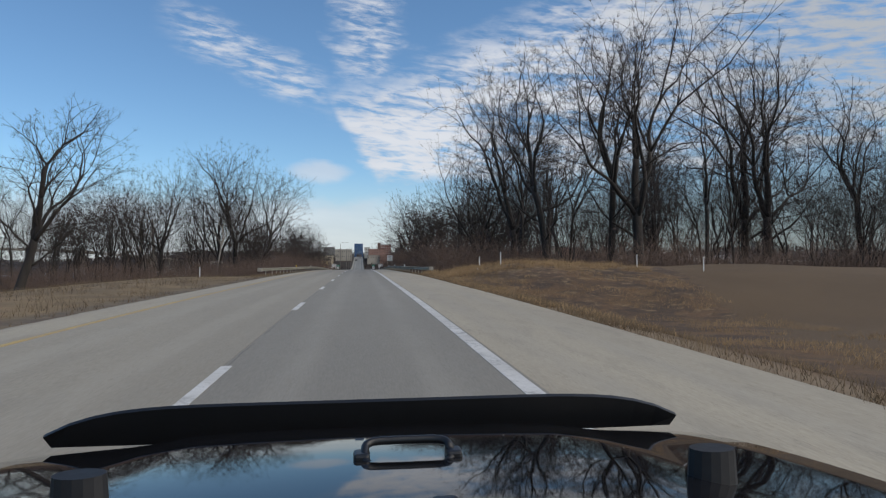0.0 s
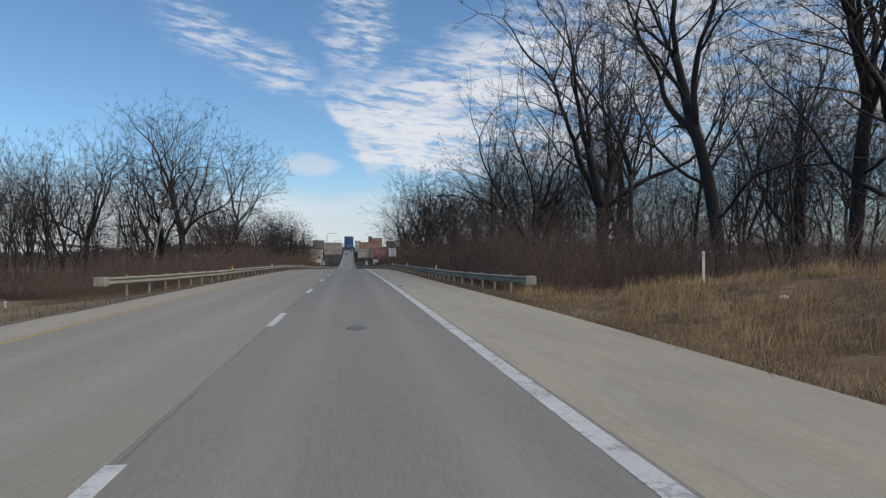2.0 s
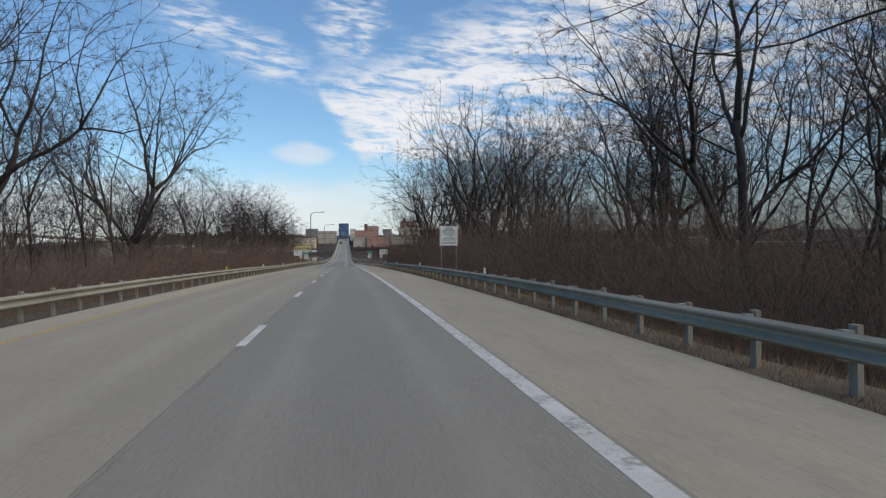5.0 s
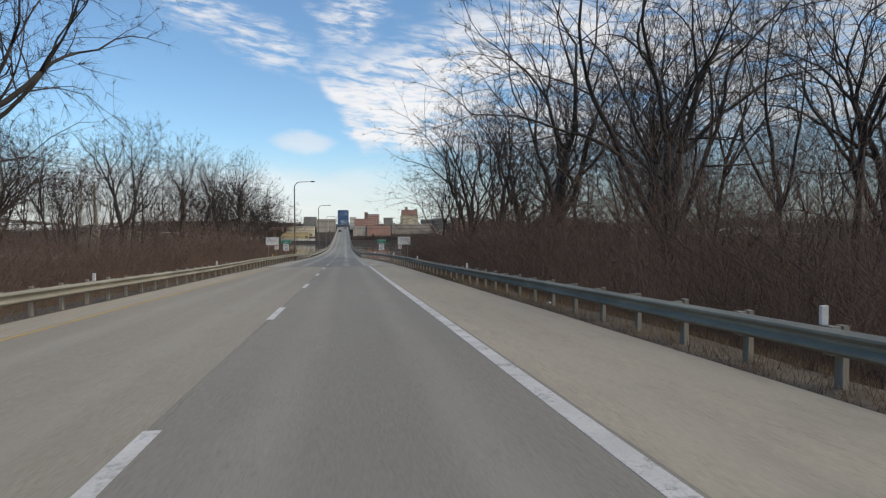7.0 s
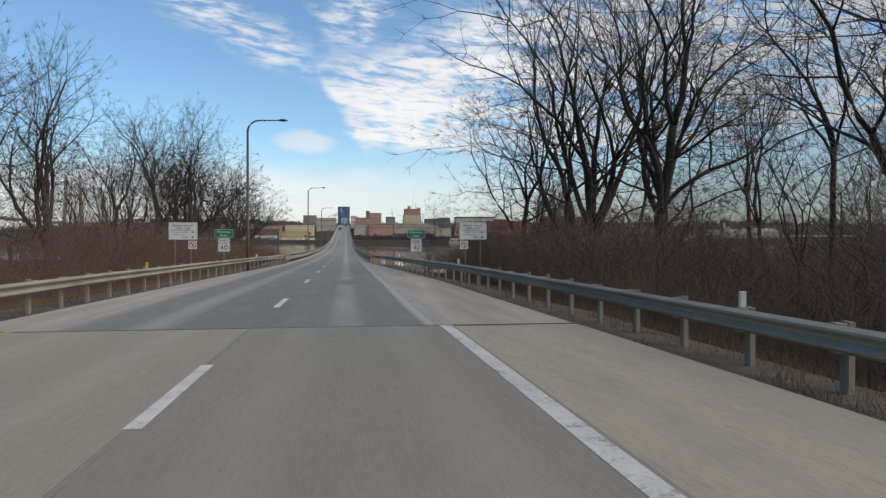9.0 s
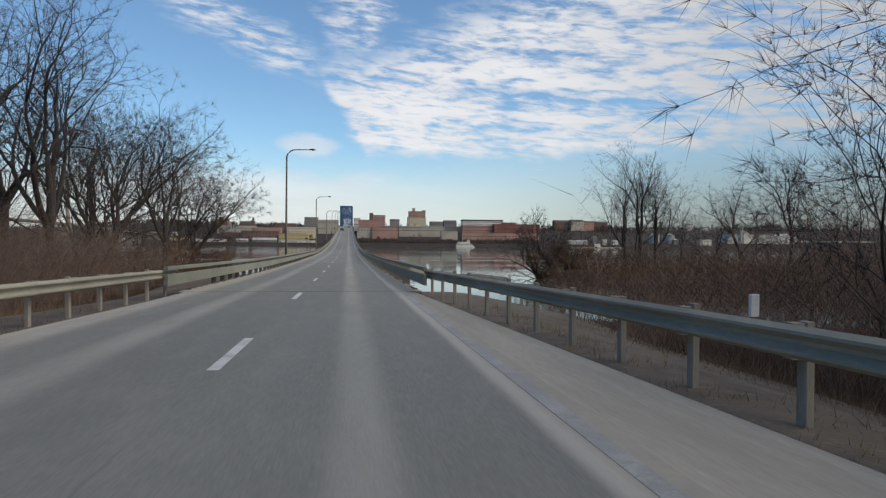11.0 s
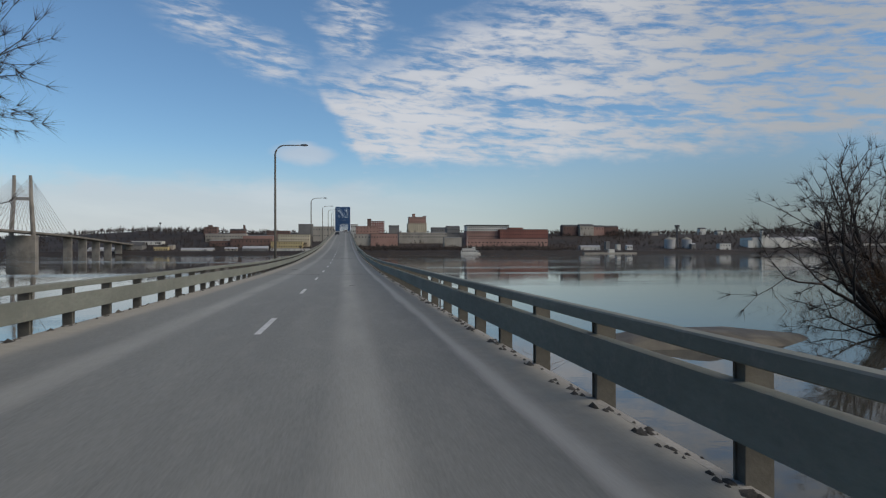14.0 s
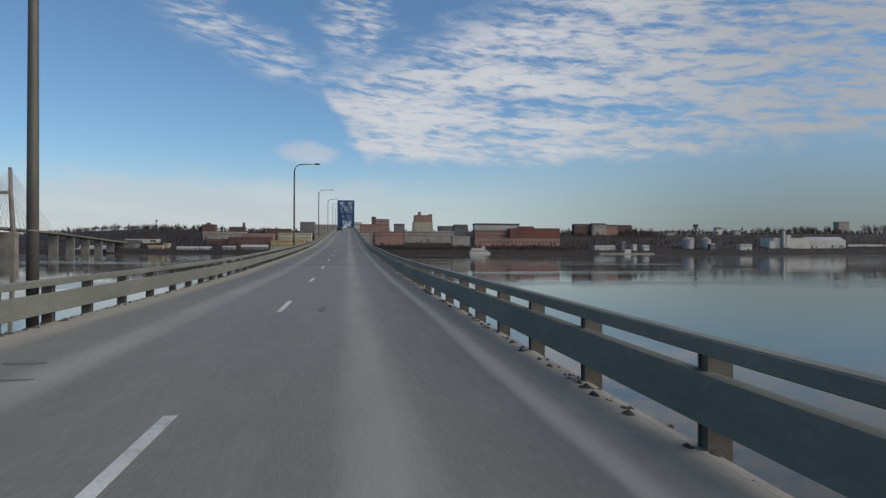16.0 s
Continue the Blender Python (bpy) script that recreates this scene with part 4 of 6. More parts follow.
def weight_sign(x, y, turn, pedx):
    g = ground_z(x, y)
    s = thing("weight_limit_sign", "white bridge weight limit board on two steel posts", "road sign", group="weight limit signs", at=(x, y, g - 0.1), turn=turn)
    z = zr(y) - (g - 0.1)
    u_post(s, -0.42, z + 2.6)
    u_post(s, 0.42, z + 2.6)
    b = panel("weight_panel", s, 1.52, 0.96, M["sign_white"], 0, z + 2.44, M["sign_black"], "white board with black lettering")
    letter(b, "BRIDGE WEIGHT", 0.15, M["sign_black"], 0, 0.30, 1.1)
    letter(b, "LIMIT-TONS", 0.15, M["sign_black"], 0, 0.14, 0.75)
    part("divider", box_bm(1.3, 0.004, 0.018), M["sign_black"], b, at=(0, -0.009, 0.045))
    letter(b, "SINGLE VEHICLE", 0.085, M["sign_black"], -0.12, -0.06, 0.78)
    letter(b, "COMBINATION", 0.085, M["sign_black"], -0.20, -0.20, 0.62)
    letter(b, "VEHICLE", 0.085, M["sign_black"], 0.05, -0.33, 0.40)
    bars(b, [(0.52, -0.06, 0.12, 0.07), (0.52, -0.33, 0.12, 0.07)])
    p = panel("prohibition_panel", s, 0.45, 0.45, M["sign_white"], pedx, z + 1.68, None, "white square with a red ring and slash")
    verts, faces = [], []
    for i in range(28):
        q = 2 * math.pi * i / 28
        for r in (0.185, 0.148):
            for d in (-0.010, -0.006):
                verts.append((r * math.cos(q), d, r * math.sin(q)))
    for i in range(28):
        j = (i + 1) % 28
        a, c = i * 4, j * 4
        faces += [(a, a + 2, c + 2, c), (a, c, c + 1, a + 1), (a + 2, a + 3, c + 3, c + 2)]
    mesh_part("red_ring", mesh_of(verts, faces), M["sign_red"], p)
    part("slash", box_bm(0.33, 0.004, 0.035), M["sign_red"], p, at=(0, -0.010, 0), rot=(0, 45, 0))
    part("symbol_bar", box_bm(0.05, 0.003, 0.20), M["sign_black"], p, at=(0.01, -0.008, 0), rot=(0, 12, 0))


def notice_board(x, y):
    g = ground_z(x, y)
    s = thing("notice_board", "large white roadside notice board on two tall posts", "road sign", at=(x, y, g - 0.1), turn=0)
    z = zr(y) - (g - 0.1)
    u_post(s, -0.48, z + 3.1)
    u_post(s, 0.48, z + 3.1)
    b = panel("notice_panel", s, 1.16, 1.24, M["sign_white"], 0, z + 2.55, M["sign_black"], "white panel with rows of dark lettering", 0.04)
    rows = [(0, 0.48, 0.52, 0.075), (0, 0.36, 0.74, 0.075), (0, 0.20, 0.80, 0.03), (0, 0.13, 0.70, 0.03), (0, 0.06, 0.52, 0.03),
            (0, -0.07, 0.52, 0.045), (0, -0.17, 0.72, 0.05), (0, -0.26, 0.88, 0.05), (0, -0.45, 0.92, 0.075)]
    bars(b, rows, "sign_ink")
    bars(b, [(0, 0.275, 0.94, 0.012), (0, -0.335, 0.94, 0.012)])


speed_sign(6.38, 236.3, 0)
speed_sign(-6.0, 236.6, 0)
weight_sign(8.68, 228.3, 0, -0.50)
weight_sign(-7.1, 230.5, 0, 0.50)
notice_board(8.17, 145.53)


def paper_scrap(x, y, size, seed):
    """A crumpled scrap of pale rubbish in the verge."""
    rng = random.Random(seed)
    bm = bmesh.new()
    bmesh.ops.create_icosphere(bm, subdivisions=2, radius=size)
    for v in bm.verts:
        v.co *= rng.uniform(0.6, 1.15)
        v.co.z *= 0.5
    ob = part("paper_scrap", bm, M["delin_white"])
    ob.location = (x, y, ground_z(x, y) + size * 0.35)
    tagged(ob, "crumpled scrap of white rubbish in the verge", "litter", group="roadside litter")


for k, (x, y, r) in enumerate(((7.3, 182.5, 0.06), (7.4, 183.3, 0.05), (7.6, 166.8, 0.09), (8.0, 101.0, 0.08), (-6.8, 95.0, 0.09), (-6.7, 104.0, 0.07), (11.5, 55.0, 0.12))):
    paper_scrap(x, y, r, k)


def marker_post(x, y):
    """Slim white roadside reflector stake."""
    g = ground_z(x, y)
    s = thing("marker_post", "slim white reflector stake standing in dry grass", "marker post", group="roadside stakes", at=(x, y, g - 0.1))
    part("stake", box_bm(0.09, 0.025, 1.15, 0.005, True), M["delin_white"], s)
    part("reflector", box_bm(0.07, 0.008, 0.1, 0.003), M["lamp_lens"], s, at=(0, -0.018, 1.02))


for x, y in ((12.96, 52.5), (12.7, 60.6), (24.6, 53.0), (28.3, 49.0), (-12.6, 62.5), (-12.35, 70.4)):
    marker_post(x, y)


# ---------------------------------------------------------------- trees
def grow(seed, height, trunk_r, fork, limbs, kids, lean=(0, 0), spread=32, low=0.0, droop=0.0):
    """A bare tree: tapering trunk and forked limbs as one mesh, branches and twigs as another."""
    rng = random.Random(seed)
    wood, fine = ([], []), ([], [])

    def put(pts, rad, sides):
        v, f = tube(pts, rad, sides)
        if sides == 3:
            f = f[:-2]
        tv, tf = wood if rad[0] > 0.055 else fine
        b = len(tv)
        tv.extend(v)
        tf.extend(tuple(i + b for i in q) for q in f)

    def put_spike(p, q, r):
        d = (q - p).normalized()
        u = d.cross(Vector((0.31, 0.17, 0.93))).normalized()
        w = d.cross(u)
        tv, tf = fine
        b = len(tv)
        tv.extend((p + u * r, p - u * r * 0.5 + w * r * 0.87, p - u * r * 0.5 - w * r * 0.87, q))
        tf.extend(((b, b + 1, b + 3), (b + 1, b + 2, b + 3), (b + 2, b, b + 3)))

    def rand3():
        return Vector((rng.gauss(0, 1), rng.gauss(0, 1), rng.gauss(0, 1)))

    def side_dir(d, ang, az):
        u = d.cross(Vector((0.3, 0.1, 0.9))).normalized()
        w = d.cross(u)
        q = math.sin(radians(ang))
        return (d * math.cos(radians(ang)) + (u * math.cos(az) + w * math.sin(az)) * q).normalized()

    def run(p, d, ln, r, n, wob, up, tip):
        """A winding limb; gives its points, radii and headings."""
        pts, rad, dirs = [p.copy()], [r], [d.copy()]
        for i in range(n):
            d = (d + rand3() * wob + Vector((0, 0, 1)) * up).normalized()
            p = p + d * (ln / n)
            pts.append(p.copy())
            rad.append(r * (1 - (1 - tip) * (i + 1) / n))
            dirs.append(d.copy())
        put(pts, rad, 9 if r > 0.2 else 6 if r > 0.09 else 4 if r > 0.035 else 3)
        return pts, rad, dirs

    def fork_on(p, d, ln, r, gen):
        """Limbs that fork again and again, with side shoots, into a domed head of twigs."""
        if gen >= last:
            for _ in range(twigs):
                e = (d + rand3() * 0.36 + Vector((0, 0, 0.08 - droop * 3))).normalized()
                put_spike(p, p + e * min(ln, 1.1) * rng.uniform(0.6, 1.2), min(0.016, max(r * 0.7, 0.0095)))
            return
        up = (0.08, 0.08, 0.07, 0.045, 0.02, 0.0, -0.02)[min(gen, 6)] - droop * (gen > 2)
        n = 5 if gen < 3 else 3 if gen < 4 else 2 if gen < last - 1 else 1
        pts, rad, dirs = run(p, d, ln, r, n, 0.12 if gen < 3 else 0.16 if gen < 5 else 0.24, up, 0.72)
        az = rng.uniform(0, 6.28)
        kids = 3 if rng.random() < 0.15 else 2
        for k in range(kids):
            az += 6.283 / kids + rng.uniform(-0.5, 0.5)
            wide = rng.uniform(9, 20) if k == 0 else rng.uniform(24, 43)
            fork_on(pts[-1], side_dir(dirs[-1], wide, az), ln * (rng.uniform(0.76, 0.90) if k == 0 else rng.uniform(0.62, 0.82)),
                    rad[-1] * (rng.uniform(0.80, 0.90) if k == 0 else rng.uniform(0.58, 0.74)), gen + 1)
        for k in range(1 if gen != 2 else 2):
            i = rng.randint(1, len(pts) - 2) if len(pts) > 2 else 0
            az += 2.4
            fork_on(pts[i], side_dir(dirs[i], rng.uniform(34, 62), az), ln * rng.uniform(0.5, 0.75), rad[i] * rng.uniform(0.30, 0.46), gen + 2)

    last, twigs = kids
    start = Vector((0, 0, -0.4))
    d0 = Vector((lean[0], lean[1], 1)).normalized()
    pts, rad, dirs = run(start, d0, fork + 0.4, trunk_r, 6, 0.06, 0.02, 0.80)
    # root flare
    v, f = tube([(0, 0, -0.4), (0, 0, 0.15), (d0.x * 0.9, d0.y * 0.9, 0.9)], [trunk_r * 1.75, trunk_r * 1.4, trunk_r * 1.0], 9)
    b = len(wood[0])
    wood[0].extend(v)
    wood[1].extend(tuple(i + b for i in q) for q in f)
    az = rng.uniform(0, 6.28)
    reach = (height - fork) * 0.30
    for k in range(limbs):
        ang = rng.uniform(0.6, 1.05) * spread if k else spread * 0.25
        az += 6.283 / max(1, limbs - 1) + rng.uniform(-0.5, 0.5)
        fork_on(pts[-1] if k == 0 else pts[-2].lerp(pts[-1], rng.uniform(0.1, 0.95)), side_dir(dirs[-1], ang, az), reach * rng.uniform(0.8, 1.1), rad[-1] * (rng.uniform(0.55, 0.74) if k else 0.96), 1)
    for k in range(int(low)):
        i = rng.randint(len(pts) // 2, len(pts) - 2)
        az += 2.1
        fork_on(pts[i], side_dir(dirs[i], rng.uniform(50, 75), az), reach * 0.7, rad[i] * 0.30, 3)
    # bring the crown to its true height
    top = max(v[2] for v in wood[0] + fine[0])
    k = height / top
    out = []
    for v, f in (wood, fine):
        out.append(mesh_of([(p[0] * k, p[1] * k, p[2] * k) for p in v], f, smooth=True))
    return out


def tree_proto(label, bark, args):
    ob = thing("tree", label, "tree", group="bare trees beside the road")
    w, t = grow(*args)
    mesh_part("trunk", w, bark, ob)
    mesh_part("crown", t, M["twig"], ob, "fine bare twigs")
    return ob


HERO = [
    ("tall bare cottonwood with a forked trunk and ascending limbs", "bark", (1, 27, 0.50, 7.5, 4, (7, 3), (0.02, 0.01), 30, 1)),
    ("tall bare maple with several upright limbs", "bark", (2, 25, 0.46, 4.6, 5, (7, 3), (-0.03, 0.02), 32, 1)),
    ("broad bare tree with spreading drooping branches", "bark", (3, 22, 0.40, 4.0, 4, (7, 3), (-0.10, -0.02), 46, 1, 0.02)),
    ("slender bare tree with a straight trunk", "bark", (4, 24, 0.24, 10.0, 3, (6, 4), (0.01, 0.0), 28, 2)),
    ("bare riverside tree leaning towards the water", "bark", (5, 17, 0.36, 4.0, 5, (7, 5), (0.68, 0.0), 42, 3, 0.02)),
    ("old bare tree with a thick trunk and long crooked limbs", "bark", (6, 26, 0.52, 6.0, 4, (7, 3), (0.12, 0.03), 36, 2)),
    ("low crooked riverside tree with many tangled stems", "bark", (23, 9, 0.26, 1.3, 6, (6, 5), (-0.25, -0.1), 62, 4, 0.03)),
    ("bare leaning field tree with a divided trunk", "bark", (9, 27, 0.62, 7.5, 4, (7, 4), (0.24, 0.0), 36, 2)),
    ("tall bare cottonwood with a long straight trunk", "bark", (44, 27, 0.36, 11.0, 4, (7, 3), (-0.05, 0.0), 30, 2)),
]
FILL = [
    ("thin bare woodland tree in the crowded wood", "bark", (11, 23, 0.17, 8.0, 4, (6, 3), (0.02, 0.01), 28, 1)),
    ("thin bare woodland tree with a forked top", "bark", (12, 21, 0.19, 5.0, 3, (6, 3), (-0.04, 0.02), 32, 1)),
    ("bare woodland tree with upright branches", "bark", (13, 25, 0.20, 10.0, 4, (6, 3), (0.0, -0.03), 26, 2)),
    ("young bare tree with dense thin branches", "bark", (14, 14, 0.11, 2.5, 5, (6, 3), (0.03, 0.03), 34, 1)),
    ("slim bare woodland tree with a bent trunk", "bark", (15, 22, 0.16, 7.0, 3, (6, 4), (0.10, 0.04), 30, 2)),
    ("slim bare woodland tree with twin stems", "bark", (16, 20, 0.18, 2.4, 3, (6, 3), (-0.06, 0.0), 24, 1)),
]
heroes = [tree_proto(n, M[b], a) for n, b, a in HERO]
fills = [tree_proto(n, M[b], a) for n, b, a in FILL]
used = set()


def plant(protos, i, x, y, turn, scale, label=""):
    z = ground_z(x, y) - 0.05
    m = pose(x, y, z, 0, 0, turn) @ Matrix.Scale(scale, 4)
    ob = protos[i]
    key = (id(protos), i)
    if key not in used:
        used.add(key)
        ob.matrix_world = m
    else:
        s = ob.scale.copy()
        ob.scale = (1, 1, 1)
        c = copy_thing(ob, m)
        ob.scale = s
        ob = c
    if label:
        tagged(ob, label)
    return ob


# the trees that stand out along the road: kind, x, y, turn, scale
STAND = [
    (8, 25.2, 79.9, 20, 1.12), (8, 31.5, 78.1, 140, 1.15), (0, 34.5, 75.8, 250, 1.26), (0, 25.6, 102.8, 20, 1.16), (3, 27.6, 106.0, 40, 1.2),
    (0, 60.0, 89.4, 60, 1.28), (3, 47, 82, 60, 1.15), (8, 76, 92, 100, 1.1), (1, 23.5, 119, 300, 1.05), (2, 29.4, 148.6, 80, 1.32), (1, 30.0, 161.0, 10, 1.15), (0, 39.6, 131.0, 250, 1.1), (3, 22, 135, 70, 1.05),
    (2, 21.6, 212.5, 180, 1.0), (1, 33.8, 213.0, 30, 1.12), (5, 19.4, 202.3, 75, 1.14), (1, 19.0, 182.2, 320, 1.08), (1, 25.5, 196.7, 200, 0.95), (5, 21.3, 230.7, 120, 1.05),
    (1, 18.7, 236.0, 160, 1.1), (2, 17.6, 238.5, 10, 1.05), (2, 16.6, 245.0, 175, 0.85), (3, 25, 194, 30, 1.1), (0, 27, 243, 20, 1.05), (3, 42.2, 254, 90, 1.0),
    (1, 40, 190, 70, 1.2), (0, 36, 170, 10, 1.15), (8, 48, 150, 10, 1.2), (1, 52, 110, 10, 1.25), (0, 60, 95, 60, 1.3),
    (7, -45.5, 99.5, 0, 0.9), (1, -31.8, 166.0, 100, 1.15), (0, -28.0, 164.0, 15, 1.22), (0, -48.5, 177.5, 230, 1.08), (1, -70.0, 203.0, 60, 1.15), (2, -57, 188, 60, 1.2),
    (2, -40, 183, 20, 1.12), (2, -26.5, 197.0, 330, 1.45), (4, -30.0, 205.0, 20, 1.1), (1, -31, 215, 20, 0.8), (3, -20.5, 224, 20, 0.66), (2, -26.0, 315.5, 100, 0.82), (2, -23.0, 271.0, 200, 0.88),
    (1, -17.2, 309.5, 20, 0.66), (1, -19.8, 289.0, 50, 0.88), (0, -24.5, 292.5, 10, 0.82), (4, -20.9, 333.2, -12, 1.0), (4, -22.4, 331.0, 24, 0.92), (6, 31.5, 338.9, -112, 1.15), (6, 34.4, 341.5, -80, 1.15), (6, 37.5, 341.0, 260, 0.6), (4, -27.0, 320.0, 350, 1.25), (1, -31, 328, 60, 0.8), (0, -32, 255, 0, 0.95), (1, -21.5, 248, 60, 0.92), (3, -26, 240, 60, 1.0), (2, -20.5, 303.5, 10, 0.72),
    (1, 47.7, 344.8, 20, 0.66), (0, 50.4, 344.2, 80, 0.70), (1, 54.0, 346, 200, 0.66), (3, 52, 350, 0, 0.6), (2, 70, 346, 90, 0.68), (0, 78, 344, 30, 0.7),
]
for i, x, y, turn, s in STAND:
    lab = "lone bare tree leaning in the open field" if x == -45.5 and y == 99.5 else ""
    plant(heroes, i, x, y, turn, s * (1.24 if x == -45.5 and y == 99.5 else 1.1 if x < 0 and y < 200 else 0.95 if x < 0 and 200 < y < 285 else 0.98 if 140 < y < 260 else 1.14), lab)
rng = random.Random(21)
WOODS = [((24, 78), (74, 165), 58, 1.12), ((24, 66), (165, 254), 26, 1.0), ((52, 135), (72, 150), 50, 1.15), ((-95, -22), (142, 205), 46, 1.12), ((-170, -70), (150, 260), 26, 1.15), ((-80, -22), (205, 284), 48, 0.76), ((-44, -21), (284, 328), 10, 0.75), ((58, 88), (338, 358), 8, 0.6), ((28, 95), (200, 260), 30, 0.95)]
for (x0, x1), (y0, y1), count, size in WOODS:
    k = 0
    while k < count:
        q = rng.random() ** 1.3
        x = x0 + (x1 - x0) * q if x0 > 0 else x1 - (x1 - x0) * q
        y = rng.uniform(y0, y1)
        if any((x - b) ** 2 + (y - c) ** 2 < 4 for _, b, c, _, _ in STAND):
            continue
        plant(fills, rng.randrange(len(fills)), x, y, rng.uniform(0, 360), size * rng.uniform(0.8, 1.15))
        k += 1
plant(fills, 3, 8.2, 244.6, 40, 0.46, "small bare tree at the foot of the road bank")
plant(fills, 3, 14.5, 252.0, 130, 0.50, "small bare tree at the foot of the road bank")
# pale trunk beside the left wood
pale = tree_proto("slim tree with a pale bare trunk", M["pale_bark"], (31, 17, 0.20, 9.0, 3, (5, 5), (0.0, 0.0), 24, 0))
pale.matrix_world = pose(-29.7, 152.0, ground_z(-29.7, 152.0))


# ---------------------------------------------------------------- brush and grass
def cones(base, tip, radius, sides=3):
    """Thin three-sided spikes from base to tip, as arrays."""
    n = len(base)
    d = tip - base
    d = d / np.maximum(np.linalg.norm(d, axis=1, keepdims=True), 1e-6)
    ref = np.where(np.abs(d[:, 2:3]) > 0.9, np.array([[1.0, 0, 0]]), np.array([[0, 0, 1.0]]))
    u = np.cross(d, ref)
    u /= np.linalg.norm(u, axis=1, keepdims=True)
    w = np.cross(d, u)
    ring = [base + radius[:, None] * (u * math.cos(q) + w * math.sin(q)) for q in (0, 2.094, 4.189)]
    verts = np.stack(ring + [tip], 1).reshape(-1, 3)
    i = np.arange(n)[:, None] * 4
    tris = np.concatenate([i + [0, 1, 3], i + [1, 2, 3], i + [2, 0, 3]], 1).reshape(-1, 3)
    return verts, tris


def join_cones(sets):
    vs, ts, off = [], [], 0
    for v, t in sets:
        vs.append(v)
        ts.append(t + off)
        off += len(v)
    return np.concatenate(vs), np.concatenate(ts)


def build_brush(name, label, xy, heights, seed, thick=1.0, twigs=2, mat="brush"):
    """A thicket: bent stems, each with a few side shoots."""
    r = np.random.default_rng(seed)
    n = len(xy)
    z = np.array([ground_z(float(x), float(y)) for x, y in xy])
    base = np.column_stack([xy, z - 0.05])
    lean = np.clip(r.normal(0, 0.50, (n, 2)), -0.9, 0.9)
    h = heights
    mid = base + np.column_stack([lean * h[:, None] * 0.4, h * 0.5])
    tip = mid + np.column_stack([(lean + r.normal(0, 0.4, (n, 2))) * h[:, None] * 0.55, h * 0.5])
    rad = thick * r.uniform(0.006, 0.014, n)
    sets = [cones(base, mid + (mid - base) * 0.15, rad), cones(mid, tip, rad * 0.7)]
    for _ in range(twigs):
        f = r.uniform(0.15, 0.95, n)[:, None]
        p = np.where(f < 0.5, base + (mid - base) * f * 2, mid + (tip - mid) * (f * 2 - 1))
        q = r.normal(0, 1, (n, 3))
        q[:, 2] = np.abs(q[:, 2]) * 0.9 + 0.2
        q /= np.linalg.norm(q, axis=1, keepdims=True)
        sets.append(cones(p, p + q * (h * r.uniform(0.15, 0.38, n))[:, None], rad * 0.5))
    v, t = join_cones(sets)
    ob = mesh_part(name, tri_mesh(v, t), M[mat])
    tagged(ob, label, "brush", kind="stuff")


def scatter(n, x0, x1, y0, y1, seed, bias=1.0):
    r = np.random.default_rng(seed)
    q = r.random(n) ** bias
    return np.column_stack([x0 + (x1 - x0) * q, r.uniform(y0, y1, n)])


def clumped(xy, keep, scale, seed):
    f = np.array([noise.noise((float(x) * scale, float(y) * scale, seed * 1.7)) for x, y in xy])
    return xy[f > keep]


def thicket(seed, n, x0, x1, y0, y1, lo, hi, name, label, thick=1.0, bias=1.2, mat="brush"):
    xy = clumped(scatter(n, x0, x1, y0, y1, seed, bias), -0.35, 0.35, seed)
    h = np.random.default_rng(seed + 50).uniform(lo, hi, len(xy)) * np.array([0.86 + 0.75 * noise.noise((float(x) * 0.13, float(y) * 0.13, seed)) for x, y in xy])
    if seed in (1, 13):
        # the thicket grows lower towards the river
        h = h * np.clip((264 - xy[:, 1]) / 28, 0.75, 1.0)
    build_brush(name, label, xy, h, seed, thick, 3 if seed in (1, 3) else 2, mat)


thicket(1, 34000, 10.6, 22, 70, 257, 4.0, 6.4, "brush", "dense reddish brown leafless brush along the wood", 1.1, 1.1)
thicket(2, 1300, 20, 60, 63, 165, 3.5, 7.5, "brush", "tall leafless saplings crowding the wood", 3.0, 1.0)
thicket(13, 5600, 20, 52, 165, 257, 3.6, 7.4, "brush", "leafless saplings in the thinning wood", 2.2, 1.0)
thicket(14, 9000, 44, 115, 150, 262, 3.6, 6.2, "brush", "tall leafless saplings deep in the wood", 3.4, 1.0)
thicket(3, 25000, -9.6, -22, 92, 286, 3.6, 5.4, "brush", "dense reddish brown leafless brush along the wood", 1.1, 1.1)
thicket(4, 3400, -20, -85, 136, 286, 4.0, 8.0, "brush", "tall leafless saplings crowding the wood", 3.0, 1.0)
thicket(9, 4200, 34, 130, 70, 150, 4.0, 8.5, "brush", "tall leafless saplings deep in the wood", 4.0, 1.0)
thicket(11, 10000, 19, 130, 66, 84, 3.4, 6.2, "brush", "dense leafless brush along the field's edge", 2.4, 1.0)
thicket(12, 5500, -23, -125, 122, 146, 3.0, 5.4, "brush", "dense leafless brush along the field's edge", 2.6, 1.0)
thicket(15, 5200, 20, 112, 250, 266, 3.2, 6.0, "brush", "dense leafless brush along the near river bank", 2.2, 1.0)
thicket(5, 3400, -9, -32, 284, 333, 1.8, 4.4, "brush", "low leafless brush on the river bank", 1.5, mat="bank_brush")
thicket(10, 9000, 29, 80, 299, 330, 0.8, 2.3, "brush", "low brown brush on the island's bank", 1.5, 1.0, mat="bank_brush")
thicket(6, 6800, 36, 92, 318, 355, 1.8, 4.4, "brush", "leafless brush covering the low river island", 1.8, mat="bank_brush")
thicket(7, 1400, 9.5, 22, 254, 279, 1.4, 3.0, "brush", "low leafless brush on the river bank", 1.4)

